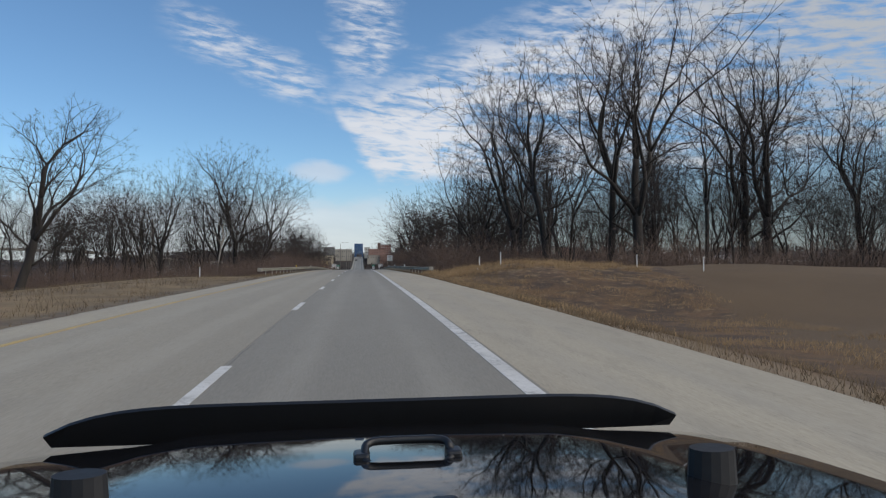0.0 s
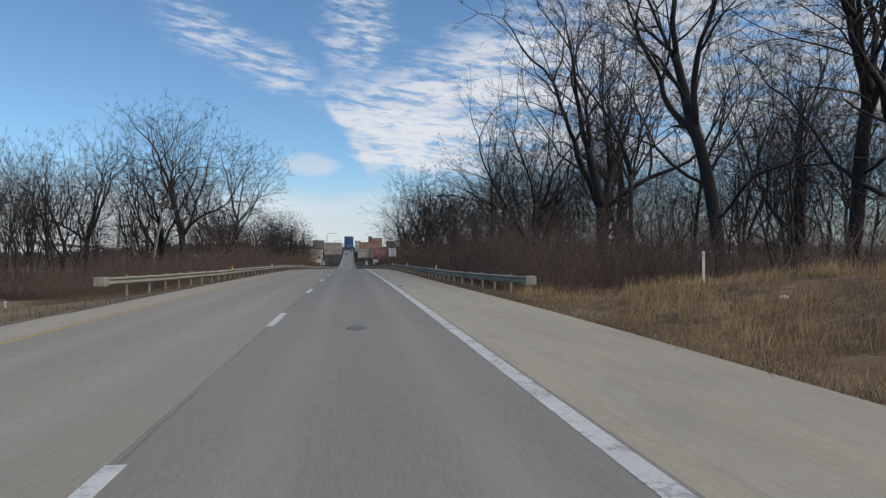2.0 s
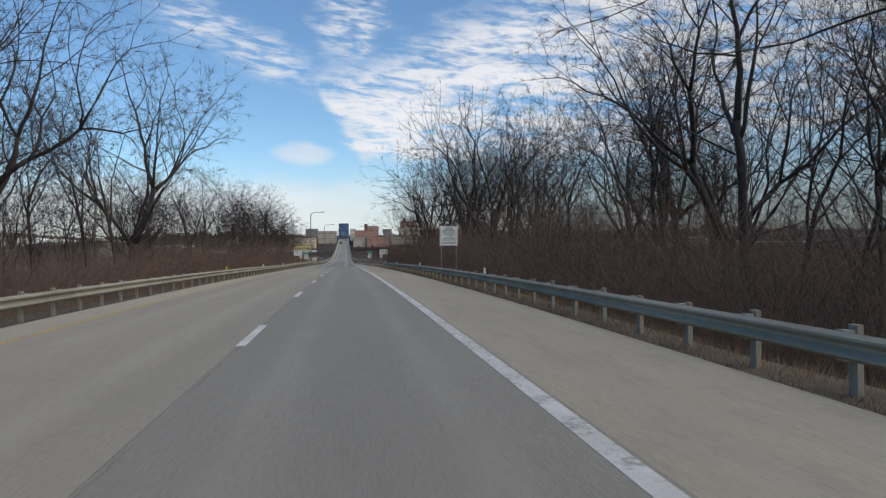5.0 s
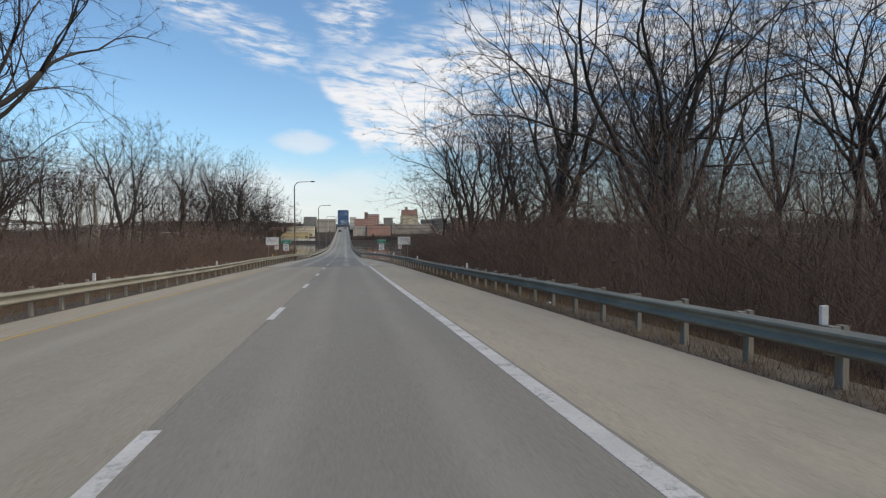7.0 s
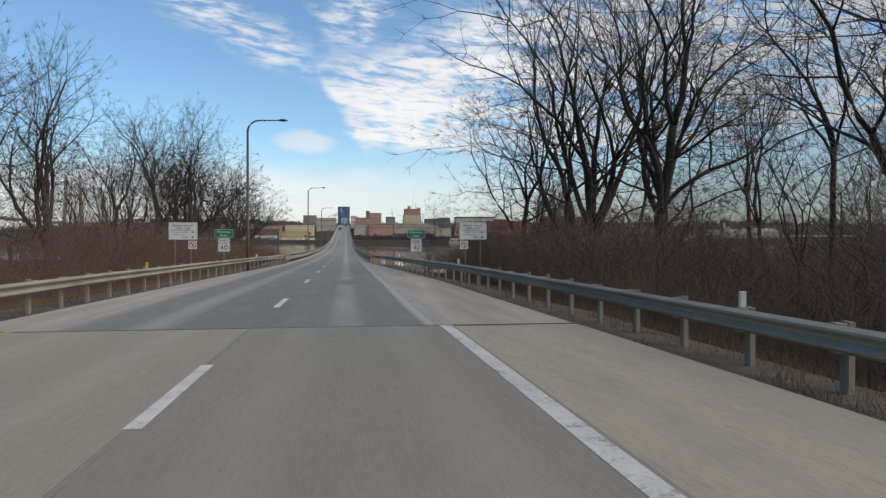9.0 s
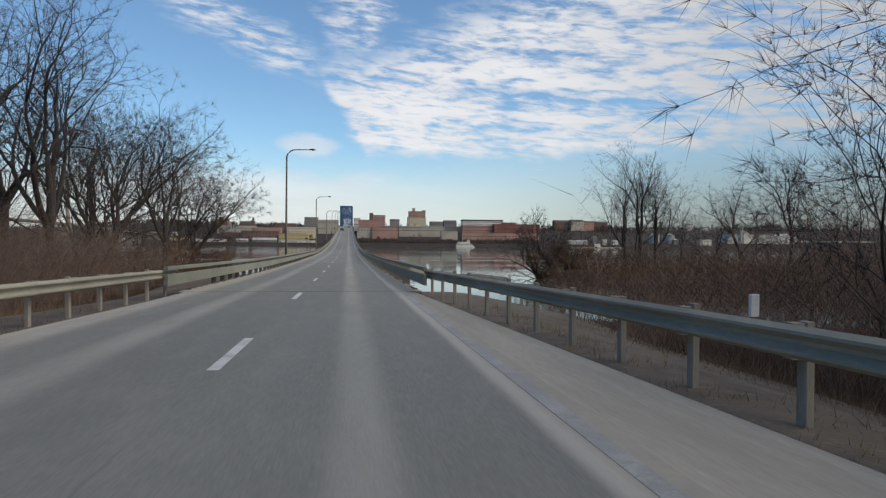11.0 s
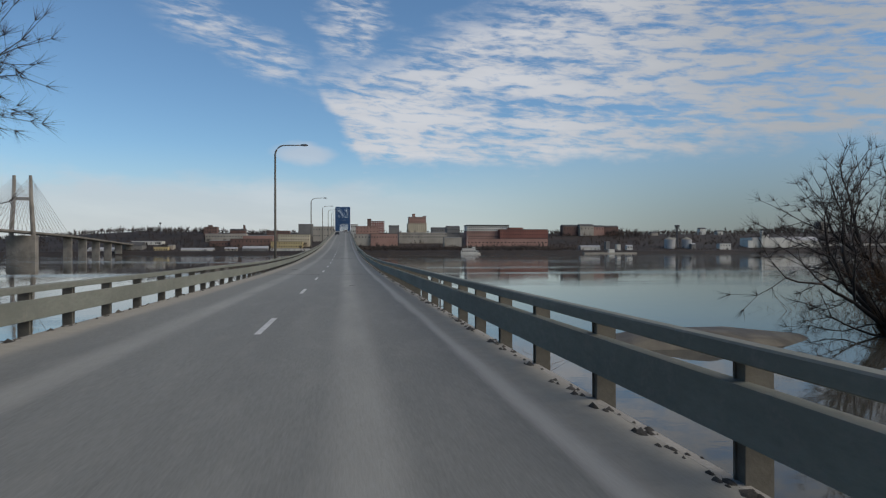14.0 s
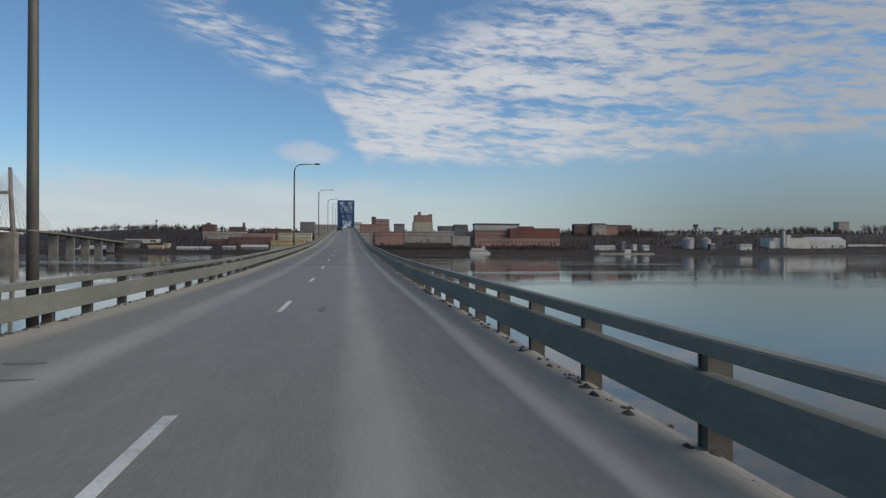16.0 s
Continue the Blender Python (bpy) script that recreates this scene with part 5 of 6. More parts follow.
thicket(16, 70, 5.2, 6.6, 327.5, 333, 4.0, 5.2, "brush", "thin bare stems growing beside the bridge", 1.2, 1.0)


def bush(x, y, size, seed):
    """One rounded leafless bush of arching stems."""
    r = np.random.default_rng(seed)
    ob = thing("bush", "leafless tangled bush at the water's edge", "bush", at=(x, y, ground_z(x, y)))
    n = 420
    a = r.uniform(0, 6.283, n)
    rad = size * np.sqrt(r.random(n)) * 0.35
    base = np.column_stack([rad * np.cos(a), rad * np.sin(a), np.full(n, -0.05)])
    out = np.column_stack([np.cos(a), np.sin(a), np.zeros(n)])
    h = size * r.uniform(0.7, 1.15, n)
    mid = base + out * (h * 0.25)[:, None] + np.column_stack([r.normal(0, 0.1, (n, 2)), h * 0.55])
    tip = mid + out * (h * r.uniform(0.1, 0.45, n))[:, None] + np.column_stack([r.normal(0, 0.25, (n, 2)), h * r.uniform(0.1, 0.5, n)])
    sets = [cones(base, mid, np.full(n, 0.022)), cones(mid, tip, np.full(n, 0.014))]
    for _ in range(5):
        f = r.random(n)[:, None]
        p = mid + (tip - mid) * f
        q = r.normal(0, 1, (n, 3))
        q[:, 2] = np.abs(q[:, 2])
        q /= np.linalg.norm(q, axis=1, keepdims=True)
        sets.append(cones(p, p + q * size * 0.16, np.full(n, 0.008)))
    v, t = join_cones(sets)
    mesh_part("branch_tangle", tri_mesh(v, t), M["bank_brush"], ob)


bush(32.6, 339.0, 5.0, 3)
bush(37.0, 339.5, 4.4, 4)


def build_grass(name, label, xy, lo, hi, seed, rad=0.006, mat="grass"):
    r = np.random.default_rng(seed)
    n = len(xy)
    z = np.array([ground_z(float(x), float(y)) for x, y in xy])
    base = np.column_stack([xy, z - 0.02])
    h = r.uniform(lo, hi, n)
    tip = base + np.column_stack([r.normal(0, 0.35, (n, 2)) * h[:, None], h])
    v, t = cones(base, tip, np.full(n, rad) * r.uniform(0.6, 1.4, n))
    ob = mesh_part(name, tri_mesh(v, t), M[mat])
    tagged(ob, label, "grass", kind="stuff")


build_grass("grass", "dry tan grass on the roadside bank", clumped(scatter(52000, 7.0, 14, -4, 68, 31, 1.5), -0.12, 0.5, 2), 0.06, 0.26, 31, 0.006)
thicket(8, 3000, 8.6, 24, 22, 60, 0.15, 0.5, "brush", "dark dead weeds in the roadside ditch", 0.5, 1.0, mat="grass")
build_grass("grass", "pale dry grass fringe along the shoulder edge", np.column_stack([scatter(15000, 0.0, 0.9, -4, 200, 32, 1.4)[:, 0] + np.array([r_edge(float(q)) for q in scatter(15000, 0.0, 0.9, -4, 200, 32, 1.4)[:, 1]]), scatter(15000, 0.0, 0.9, -4, 200, 32, 1.4)[:, 1]]), 0.08, 0.30, 32)
build_grass("grass", "dry tan grass on the verge", clumped(scatter(20000, -6.0, -24, 5, 120, 33, 1.3), -0.05, 0.5, 3), 0.08, 0.35, 33, 0.010)
build_grass("grass", "tall tan grass tufts at the foot of the wood", clumped(scatter(20000, 7.9, 24, 48, 68, 36, 1.0), -0.05, 0.55, 6), 0.22, 0.62, 36, 0.008, "gold_grass")
build_grass("grass", "matted golden grass on the roadside bank", clumped(scatter(42000, 7.3, 24, 14, 66, 39, 1.2), -0.02, 0.35, 9), 0.08, 0.30, 39, 0.009, "gold_grass")
for seed, edge, way in ((37, r_edge, 1), (38, l_edge, -1)):
    xy = scatter(11000, 0.0, 1.5, 80, 258, seed, 0.8)
    xy[:, 0] = np.array([edge(float(y)) for y in xy[:, 1]]) + way * xy[:, 0]
    build_grass("grass", "short dead weeds on the dirt strip inside the guardrail", clumped(xy, -0.1, 0.9, seed), 0.03, 0.22, seed, 0.006)
build_grass("grass", "dry weeds under the guardrail", scatter(15000, 7.0, 10.8, 66, 256, 34, 0.7), 0.06, 0.45, 34, 0.006)
build_grass("grass", "dry weeds under the guardrail", scatter(12000, -6.0, -9.8, 66, 262, 35, 0.8), 0.10, 0.5, 35, 0.007)


# ---------------------------------------------------------------- blue truss bridge ahead
def bar_between(a, b, w, h):
    a, b = Vector(a), Vector(b)
    d = b - a
    bm = box_bm(w, d.length, h)
    q = d.to_track_quat("Y", "Z")
    bmesh.ops.rotate(bm, cent=(0, 0, 0), matrix=q.to_matrix(), verts=bm.verts)
    bmesh.ops.translate(bm, vec=(a + b) / 2, verts=bm.verts)
    return bm


def build_truss():
    tr = thing("truss_bridge", "blue painted steel through truss spanning the river", "bridge")
    y0, bay, n = 710.0, 15.0, 18
    xl, xr_ = -3.95, 4.25
    ys = [y0 + bay * i for i in range(n + 1)]
    base = [zr(y) - 0.2 for y in ys]
    h, mid = 14.4, 0.15
    for x in (xl, xr_):
        for i in range(n):
            a, b = ys[i], ys[i + 1]
            part("bottom_chord", bar_between((x, a, base[i]), (x, b, base[i + 1]), 0.4, 0.5), M["truss"], tr)
            part("top_chord", bar_between((x, a, base[i] + h), (x, b, base[i + 1] + h), 0.4, 0.5), M["truss"], tr)
            lo, hi = ((base[i], base[i + 1] + h) if i % 2 else (base[i] + h, base[i + 1]))
            part("diagonal", bar_between((x, a, lo), (x, b, hi), 0.3, 0.3), M["truss"], tr)
        for i in range(n + 1):
            part("vertical", bar_between((x, ys[i], base[i]), (x, ys[i], base[i] + h), 0.7 if i == 0 else 0.35, 0.3), M["truss"], tr)
    for i in range(n + 1):
        z = base[i] + h
        w = 1.0 if i == 0 else 0.6
        part("top_strut", bar_between((xl, ys[i], z), (xr_, ys[i], z), 0.3, 0.7 * w), M["truss"], tr)
        part("sway_strut", bar_between((xl, ys[i], z - 6.6), (xr_, ys[i], z - 6.6), 0.3, 0.45 * w), M["truss"], tr)
        for a, b in ((xl, mid), (xr_, mid), (mid, xl), (mid, xr_)):
            part("sway_brace", bar_between((a, ys[i], z), (b, ys[i], z - 6.6), 0.16, 0.22 * w), M["truss"], tr)
        if i == 0:
            for sx in (xl, xr_):
                part("knee_brace", bar_between((sx, ys[i], z - 9.6), (mid + (sx - mid) * 0.45, ys[i], z - 6.7), 0.2, 0.28), M["truss"], tr)
        if i % 6 == 0:
            part("bridge_pier", box_bm(9, 3, base[i] + 6.4, 0.2), M["pier"], tr, "tall concrete pier", at=(0.15, ys[i], (base[i] - 7) / 2))
        if i < n:
            part("lateral_brace", bar_between((xl, ys[i], z), (xr_, ys[i + 1], base[i + 1] + h), 0.2, 0.2), M["truss"], tr)
    return tr


build_truss()


def mooring_ladder():
    """A slim steel ladder standing in the shallows beside the bridge."""
    ob = thing("ladder", "slim grey steel ladder standing in the shallow water", "ladder", at=(6.2, 336.9, -5.9))
    for sx, top in ((-0.25, 5.54), (0.25, 5.44)):
        stile = part("stile", bar_between((sx, 0.35, 0), (sx, 0, top), 0.06, 0.09), M["grey_wall"], ob)
        part("cap", box_bm(0.085, 0.085, 0.05, 0.012), M["black_rubber"], stile, "black rubber cap", at=(sx, 0, top + 0.03))
    for k in range(13):
        z = 0.5 + 0.4 * k
        part("rung", bar_between((-0.25, 0.35 * (1 - z / 5.55), z), (0.25, 0.35 * (1 - z / 5.55), z), 0.04, 0.04), M["grey_wall"], ob)


mooring_ladder()


# ---------------------------------------------------------------- cable-stayed bridge upstream
def build_stayed():
    br = thing("cable_stayed_bridge", "distant concrete cable-stayed bridge with a two-legged tower", "bridge")
    deckz = lambda y: float(np.interp(y, (300, 700, 970, 1080, 1280, 1450), (16, 21, 19.5, 18, 12, 9)))
    lane = lambda y: -292.5 - 0.03 * (y - 970)
    path = [(lane(y), y, deckz(y)) for y in (480, 620, 700, 800, 880, 970, 1080, 1180, 1280, 1450)]
    v, f = sweep([(-7, -1.8), (7, -1.8), (7.5, 0), (-7.5, 0)], path)
    mesh_part("deck", mesh_of(v, f), M["pier"], br)
    for y in (970,):
        x0 = lane(y)
        for s in (-1, 1):
            pts = [(x0 + s * 9.6, y, -6), (x0 + s * 9.4, y, 18), (x0 + s * 7.4, y, 50), (x0 + s * 7.0, y, 71)]
            v, f = tube(pts, [2.5, 2.1, 1.7, 1.4], 8)
            mesh_part("tower_leg", mesh_of(v, f), M["pier"], br)
        part("cross_beam", box_bm(15, 2.2, 2.8, 0.1), M["pier"], br, at=(x0, y, 49.5))
        part("pier_footing", box_bm(25, 7, 20, 0.3), M["pier"], br, at=(x0, y, 5.5))
        for s in (-1, 1):
            for k in range(1, 11):
                for dy in (-1, 1):
                    yy = y + dy * k * 9.5
                    v, f = tube([(x0 + s * 7.1, y, 69.5 - 1.4 * (10 - k)), (x0 + s * 7.2 - 0.03 * dy * k * 9.5, yy, deckz(yy))], [0.17, 0.17], 4)
                    mesh_part("stay_cable", mesh_of(v, f), M["cable"], br)
    for y in (730, 1080, 1125, 1170, 1215, 1260, 1305, 1350):
        part("approach_pier", box_bm(9, 1.8, deckz(y) + 5, 0.2), M["pier"], br, at=(lane(y), y, (deckz(y) - 1.8 - 6.8) / 2))


build_stayed()


# ---------------------------------------------------------------- the town on the far bank
def building(label, x0, x1, y, z0, z1, depth, wall, roof="roof", rows=0, cols=0, win="window_far", parapet=0.5, wsize=(1.3, 1.9), pitched=False):
    b = thing("building", label, "building", group="town across the river", at=((x0 + x1) / 2, y + depth / 2, z0))
    w, h = x1 - x0, z1 - z0
    part("wall", box_bm(w, depth, h + 8, 0.0), M[wall], b, at=(0, 0, (h - 8) / 2))
    if pitched:
        r = 0.22 * min(depth, w)
        verts = [(-w / 2 - 0.4, -depth / 2 - 0.4, 0), (w / 2 + 0.4, -depth / 2 - 0.4, 0), (w / 2 + 0.4, depth / 2 + 0.4, 0), (-w / 2 - 0.4, depth / 2 + 0.4, 0), (-w / 2 - 0.4, 0, r), (w / 2 + 0.4, 0, r)]
        mesh_part("roof", mesh_of(verts, [(0, 1, 5, 4), (2, 3, 4, 5), (0, 4, 3), (1, 2, 5), (3, 2, 1, 0)]), M[roof], b, at=(0, 0, h))
    else:
        part("roof", box_bm(w + 0.5, depth + 0.5, parapet, 0.05), M[roof], b, at=(0, 0, h + parapet / 2))
    if rows:
        me = bpy.data.meshes.new("window")
        bm = box_bm(min(wsize[0], 0.6 * w / cols), 0.25, min(wsize[1], 0.6 * h / rows))
        bm.to_mesh(me)
        bm.free()
        me.materials.append(M[win])
        for i in range(rows):
            for j in range(cols):
                mesh_part("window", me, None, b, at=(-w / 2 + w * (j + 0.5) / cols, -depth / 2 - 0.05, h * (i + 0.55) / rows))
    return b


building("dark brick block on the wooded hill", -238.8, -217.2, 1500, 32.3, 42.5, 18, "brick_dark", "roof", rows=2, cols=5)
building("roof house on the dark brick block", -232.4, -226.1, 1504, 42.7, 45.5, 6, "brick_dark", "roof")
building("long pale hall with a row of dark windows on the hill", -220.4, -157.2, 1420, 19.9, 28.7, 20, "beige", "roof_pale", rows=1, cols=14)
building("dark gabled church hall on the hill", -198.9, -172.1, 1520, 32.7, 37.3, 14, "brick_dark", "roof", pitched=True)
building("narrow dark church steeple on the hill", -177.0, -173.7, 1525, 37.2, 46.8, 4, "brick_dark", "roof")
building("low hall with a pale flat roof", -159.2, -112.2, 1400, 17.1, 25.5, 22, "brick_pink", "roof_pale")
building("long low building with a tarred roof", -129.8, -91.9, 1470, 29.5, 35.2, 20, "brick_dark", "roof", rows=1, cols=9)
building("cream factory with rows of dark windows", -99.9, -52.3, 1345, 15.7, 26.1, 24, "cream", "roof", rows=2, cols=13)
building("yellow riverside factory with dark windows", -108.0, -61.5, 1325, 4.8, 15.1, 18, "yellow_mas", "roof", rows=2, cols=13)
building("low white dock building at the bank", -104.8, -48.5, 1290, 0.0, 4.2, 12, "white_mas", "roof_pale")
building("grey windowless tall block beside the bridge", -78.1, -54.1, 1480, 29.9, 47.1, 28, "grey_wall", "roof")
building("pale concrete block behind the bridge railing", -51.2, -16.0, 1420, 10.7, 40.8, 30, "beige", "roof_pale", rows=3, cols=8)
building("low tan store with a flat tarred roof", -267.2, -247.6, 1300, -1.9, 7.2, 16, "yellow_mas", "roof", rows=1, cols=6)
building("pale plastered store house", -250.2, -242.8, 1310, -1.9, 9.6, 14, "beige", "roof_pale")
building("long white boat shed by the water", -350.7, -316.3, 1290, -3.1, 3.5, 14, "white_mas", "roof_pale", pitched=True)
building("small white boat shed by the water", -356.8, -349.2, 1286, -3.6, 0.9, 9, "white_mas", "roof_pale", pitched=True)
building("dark storage hall with a slate roof", -319.2, -283.9, 1305, -2.0, 9.3, 22, "grey_wall", "roof", pitched=True)
building("white hall with dark openings", -319.7, -274.4, 1375, 10.2, 16.2, 16, "white_mas", "roof_pale", rows=1, cols=7)
building("low white office by the water", -228.1, -184.1, 1292, -3.0, 3.1, 12, "white_mas", "roof_pale", rows=1, cols=9, pitched=True)
building("brown brick depot with a pale roof", -200.3, -170.4, 1350, 6.3, 16.7, 20, "brick_dark", "roof_pale", rows=1, cols=7)
building("brown brick depot with wide bays", -168.8, -110.5, 1340, 4.7, 19.1, 24, "brick_dark", "roof", rows=2, cols=11)
building("pale shed beside the depot", -169.3, -152.2, 1296, -1.8, 4.4, 10, "beige", "roof_pale", pitched=True)
building("grey shed with a wide pale roof", -145.0, -109.5, 1298, -2.5, 4.8, 16, "grey_wall", "roof_pale", pitched=True)
building("white house beside the bridge", 10.7, 22.5, 1440, 30.2, 45.3, 14, "white_mas", "roof", rows=2, cols=4)
building("plain faded brick warehouse block", 19.1, 56.1, 1400, 17.9, 41.0, 28, "brick_pink", "roof", rows=4, cols=7, wsize=(1.2, 1.6))
building("tall dark red brick block with white windows", 40.7, 67.3, 1440, 30.5, 51.0, 26, "brick_red", "roof", rows=5, cols=7, win="window_white", wsize=(1.8, 2.2))
building("dark brick stair tower on the red block", 38.7, 45.1, 1436, 38.5, 54.5, 8, "brick_dark", "roof")
building("low beige shop beside the bridge head", 15.8, 40.9, 1350, 17.0, 26.9, 16, "beige", "roof", rows=1, cols=5)
building("low old brick row with arched windows", 40.6, 82.6, 1345, 16.2, 27.4, 18, "brick_pink", "roof", rows=1, cols=10)
building("grey gabled houses behind the brick row", 79.6, 97.2, 1500, 37.2, 43.9, 14, "grey_wall", "roof", pitched=True)
building("pale lower floors of a tall old hotel", 126.4, 163.9, 1640, 40.9, 56.0, 28, "cream", "roof", rows=4, cols=9)
building("brown brick upper floors of the old hotel", 128.6, 162.9, 1641, 55.8, 68.7, 24, "brick_pink", "roof", rows=2, cols=8)
building("hotel tower top of brown brick", 135.4, 141.0, 1643, 68.3, 74.9, 6, "brick_pink", "roof")
building("hotel side tower of brown brick", 156.5, 163.1, 1643, 68.5, 70.7, 6, "brick_pink", "roof")
building("long grey parking structure", 88.0, 167.4, 1390, 20.9, 30.4, 36, "beige", "roof_pale", rows=2, cols=16, wsize=(3.4, 1.2))
building("grey house row with dark gables", 153.4, 179.8, 1480, 34.2, 39.8, 14, "grey_wall", "roof", rows=1, cols=6, pitched=True)
building("grey apartment house with a dark roof", 174.4, 197.2, 1440, 27.6, 40.5, 16, "grey_wall", "roof", rows=2, cols=6, pitched=True)
building("low pale wall of a ramp", 155.1, 182.7, 1340, 12.3, 21.6, 10, "beige", "roof_pale")
building("long white-topped riverside apartment block", 201.9, 274.2, 1400, 33.9, 41.6, 22, "white_mas", "roof", rows=2, cols=22, parapet=2.6)
building("faded brick lower floors of the apartment block", 201.5, 273.7, 1398, 21.5, 33.3, 24, "brick_pink", "roof", rows=2, cols=20)
building("long low red brick mill", 255.5, 337.3, 1385, 18.9, 36.0, 28, "brick_red", "roof", rows=3, cols=20)
building("red brick mill attic", 271.6, 295.7, 1390, 36.0, 39.0, 14, "brick_red", "roof")
building("low pink wing with arched openings", 192.3, 325.9, 1350, 6.9, 19.8, 18, "brick_pink", "roof", rows=1, cols=22, wsize=(2.6, 1.6))
building("dark brick house on the hill", 398.4, 429.7, 1490, 35.0, 45.4, 16, "brick_dark", "roof", rows=1, cols=5, pitched=True)
building("dark gabled house with a pale lower wall", 428.0, 454.1, 1480, 35.9, 46.2, 16, "beige", "roof", rows=1, cols=4, pitched=True)
building("low brick house on the hill", 454.0, 476.1, 1485, 36.2, 44.6, 14, "brick_pink", "roof", rows=1, cols=4, pitched=True)
building("long brown house on the hill", 478.2, 505.9, 1490, 34.5, 44.4, 14, "brick_dark", "roof", pitched=True)
building("long white shed near the barge", 363.5, 395.1, 1300, 2.6, 7.1, 8, "white_mas", "roof_pale", pitched=True)
building("small white pump house", 437.6, 446.6, 1296, 3.1, 7.7, 8, "white_mas", "roof_pale", rows=1, cols=2, pitched=True)
building("grey loading tower at the dock", 399.7, 405.8, 1288, 0.9, 14.2, 6, "grey_wall", "roof_pale")
building("small white dock shed", 419.0, 425.2, 1292, 1.8, 10.2, 6, "white_mas", "roof_pale")
building("white shed with two dark doors", 595.6, 615.3, 1300, 5.7, 11.3, 9, "white_mas", "roof_pale", rows=1, cols=4)
building("white factory hall with a stepped roof", 672.6, 733.8, 1330, 6.1, 21.7, 36, "white_mas", "roof_pale")
building("low white annex of the factory hall", 663.5, 672.3, 1328, 5.9, 16.7, 20, "white_mas", "roof_pale")
building("white factory stair tower", 691.4, 699.2, 1326, 14.1, 26.6, 8, "white_mas", "roof_pale")
building("slim white factory tower with a round top", 685.8, 689.2, 1325, 14.1, 32.9, 4, "white_mas", "roof_pale")
building("low white wing of the factory", 737.5, 803.0, 1335, 6.3, 17.5, 30, "white_mas", "roof_pale", pitched=True)
building("pale house on the far bluff", 1034.5, 1059.8, 1640, 49.1, 63.4, 16, "beige", "roof", rows=2, cols=4)
building("grey shed by the silos", 550.3, 557.7, 1305, 3.8, 10.7, 8, "grey_wall", "roof_pale", pitched=True)
building("pale house on the wooded hillside", 709.0, 721.9, 1560, 38.8, 44.2, 12, "white_mas", "roof", pitched=True)
building("pale house on the wooded hillside", 576.5, 589.6, 1500, 30.1, 34.1, 10, "beige", "roof", pitched=True)
building("pale house on the wooded hillside", 734.4, 746.1, 1540, 32.9, 38.3, 10, "white_mas", "roof", pitched=True)


def silo(x, y, r, h):
    s = thing("grain_silo", "corrugated grey steel grain silo with a cone roof", "silo", group="grain silos", at=(x, y, ground_z(x, y) - 1))
    part("shell", cyl_bm(r, r, h, 20), M["roof_pale"], s)
    part("roof", cyl_bm(r * 1.04, 0.5, r * 0.5, 20), M["galv"], s, at=(0, 0, h))


silo(520.6, 1320, 8.5, 15)
silo(550.0, 1320, 8.0, 15)
silo(535.0, 1334, 7, 13)
tower = thing("grain_elevator", "dark grain elevator leg with sloping chutes above the silos", "elevator", at=(534.7, 1322, 4))
part("mast", box_bm(2.2, 2.2, 37, 0.1, True), M["lamp_head"], tower)
part("head_house", box_bm(6, 5, 4, 0.2), M["lamp_head"], tower, at=(0, 0, 36))
part("chute", bar_between((0, 0, 35), (-15, 0, 19), 1.0, 1.0), M["grey_wall"], tower)
part("chute", bar_between((0, 0, 35), (16, 0, 19), 1.0, 1.0), M["grey_wall"], tower)
part("conveyor", bar_between((3, -6, 0), (22, -6, 9), 1.6, 1.6), M["lamp_head"], tower)
mast = thing("radio_mast", "slim dark radio mast on the far hill", "mast", at=(-310, 1500, 28))
part("mast", cyl_bm(0.6, 0.35, 21, 8), M["lamp_head"], mast)
part("antenna_head", cyl_bm(1.5, 1.5, 3, 10), M["lamp_head"], mast, at=(0, 0, 19))


def riverboat():
    b = thing("riverboat", "white tiered riverboat moored at the far bank", "boat", at=(180, 1252, WATER))
    hull = [(-14.5, -3), (12, -3), (15.5, 0), (12, 3), (-14.5, 3)]
    n = len(hull)
    verts = [(x * k, y * k, z) for z, k in ((-0.3, 0.92), (2.0, 1.0)) for x, y in hull]
    faces = [(i, (i + 1) % n, n + (i + 1) % n, n + i) for i in range(n)] + [tuple(range(n))[::-1], tuple(range(n, 2 * n))]
    mesh_part("hull", mesh_of(verts, faces), M["white_mas"], b)
    part("main_cabin", box_bm(25, 5.2, 3.2, 0.1, True), M["white_mas"], b, at=(-1, 0, 2.0))
    part("upper_cabin", box_bm(19, 4.4, 2.8, 0.1, True), M["white_mas"], b, at=(-2, 0, 5.4))
    part("deck_roof", box_bm(22, 5.2, 0.25, 0.05), M["roof_pale"], b, at=(-1.5, 0, 8.4))
    part("wheelhouse", box_bm(4, 3, 2.2, 0.1, True), M["white_mas"], b, at=(5, 0, 8.4))
    part("mast", cyl_bm(0.2, 0.12, 18, 6), M["white_mas"], b, at=(-4, 0, 8.4))
    for i in range(10):
        part("window", box_bm(1.3, 0.1, 1.3), M["window_far"], b, at=(-11.5 + 2.4 * i, -2.63, 3.9))


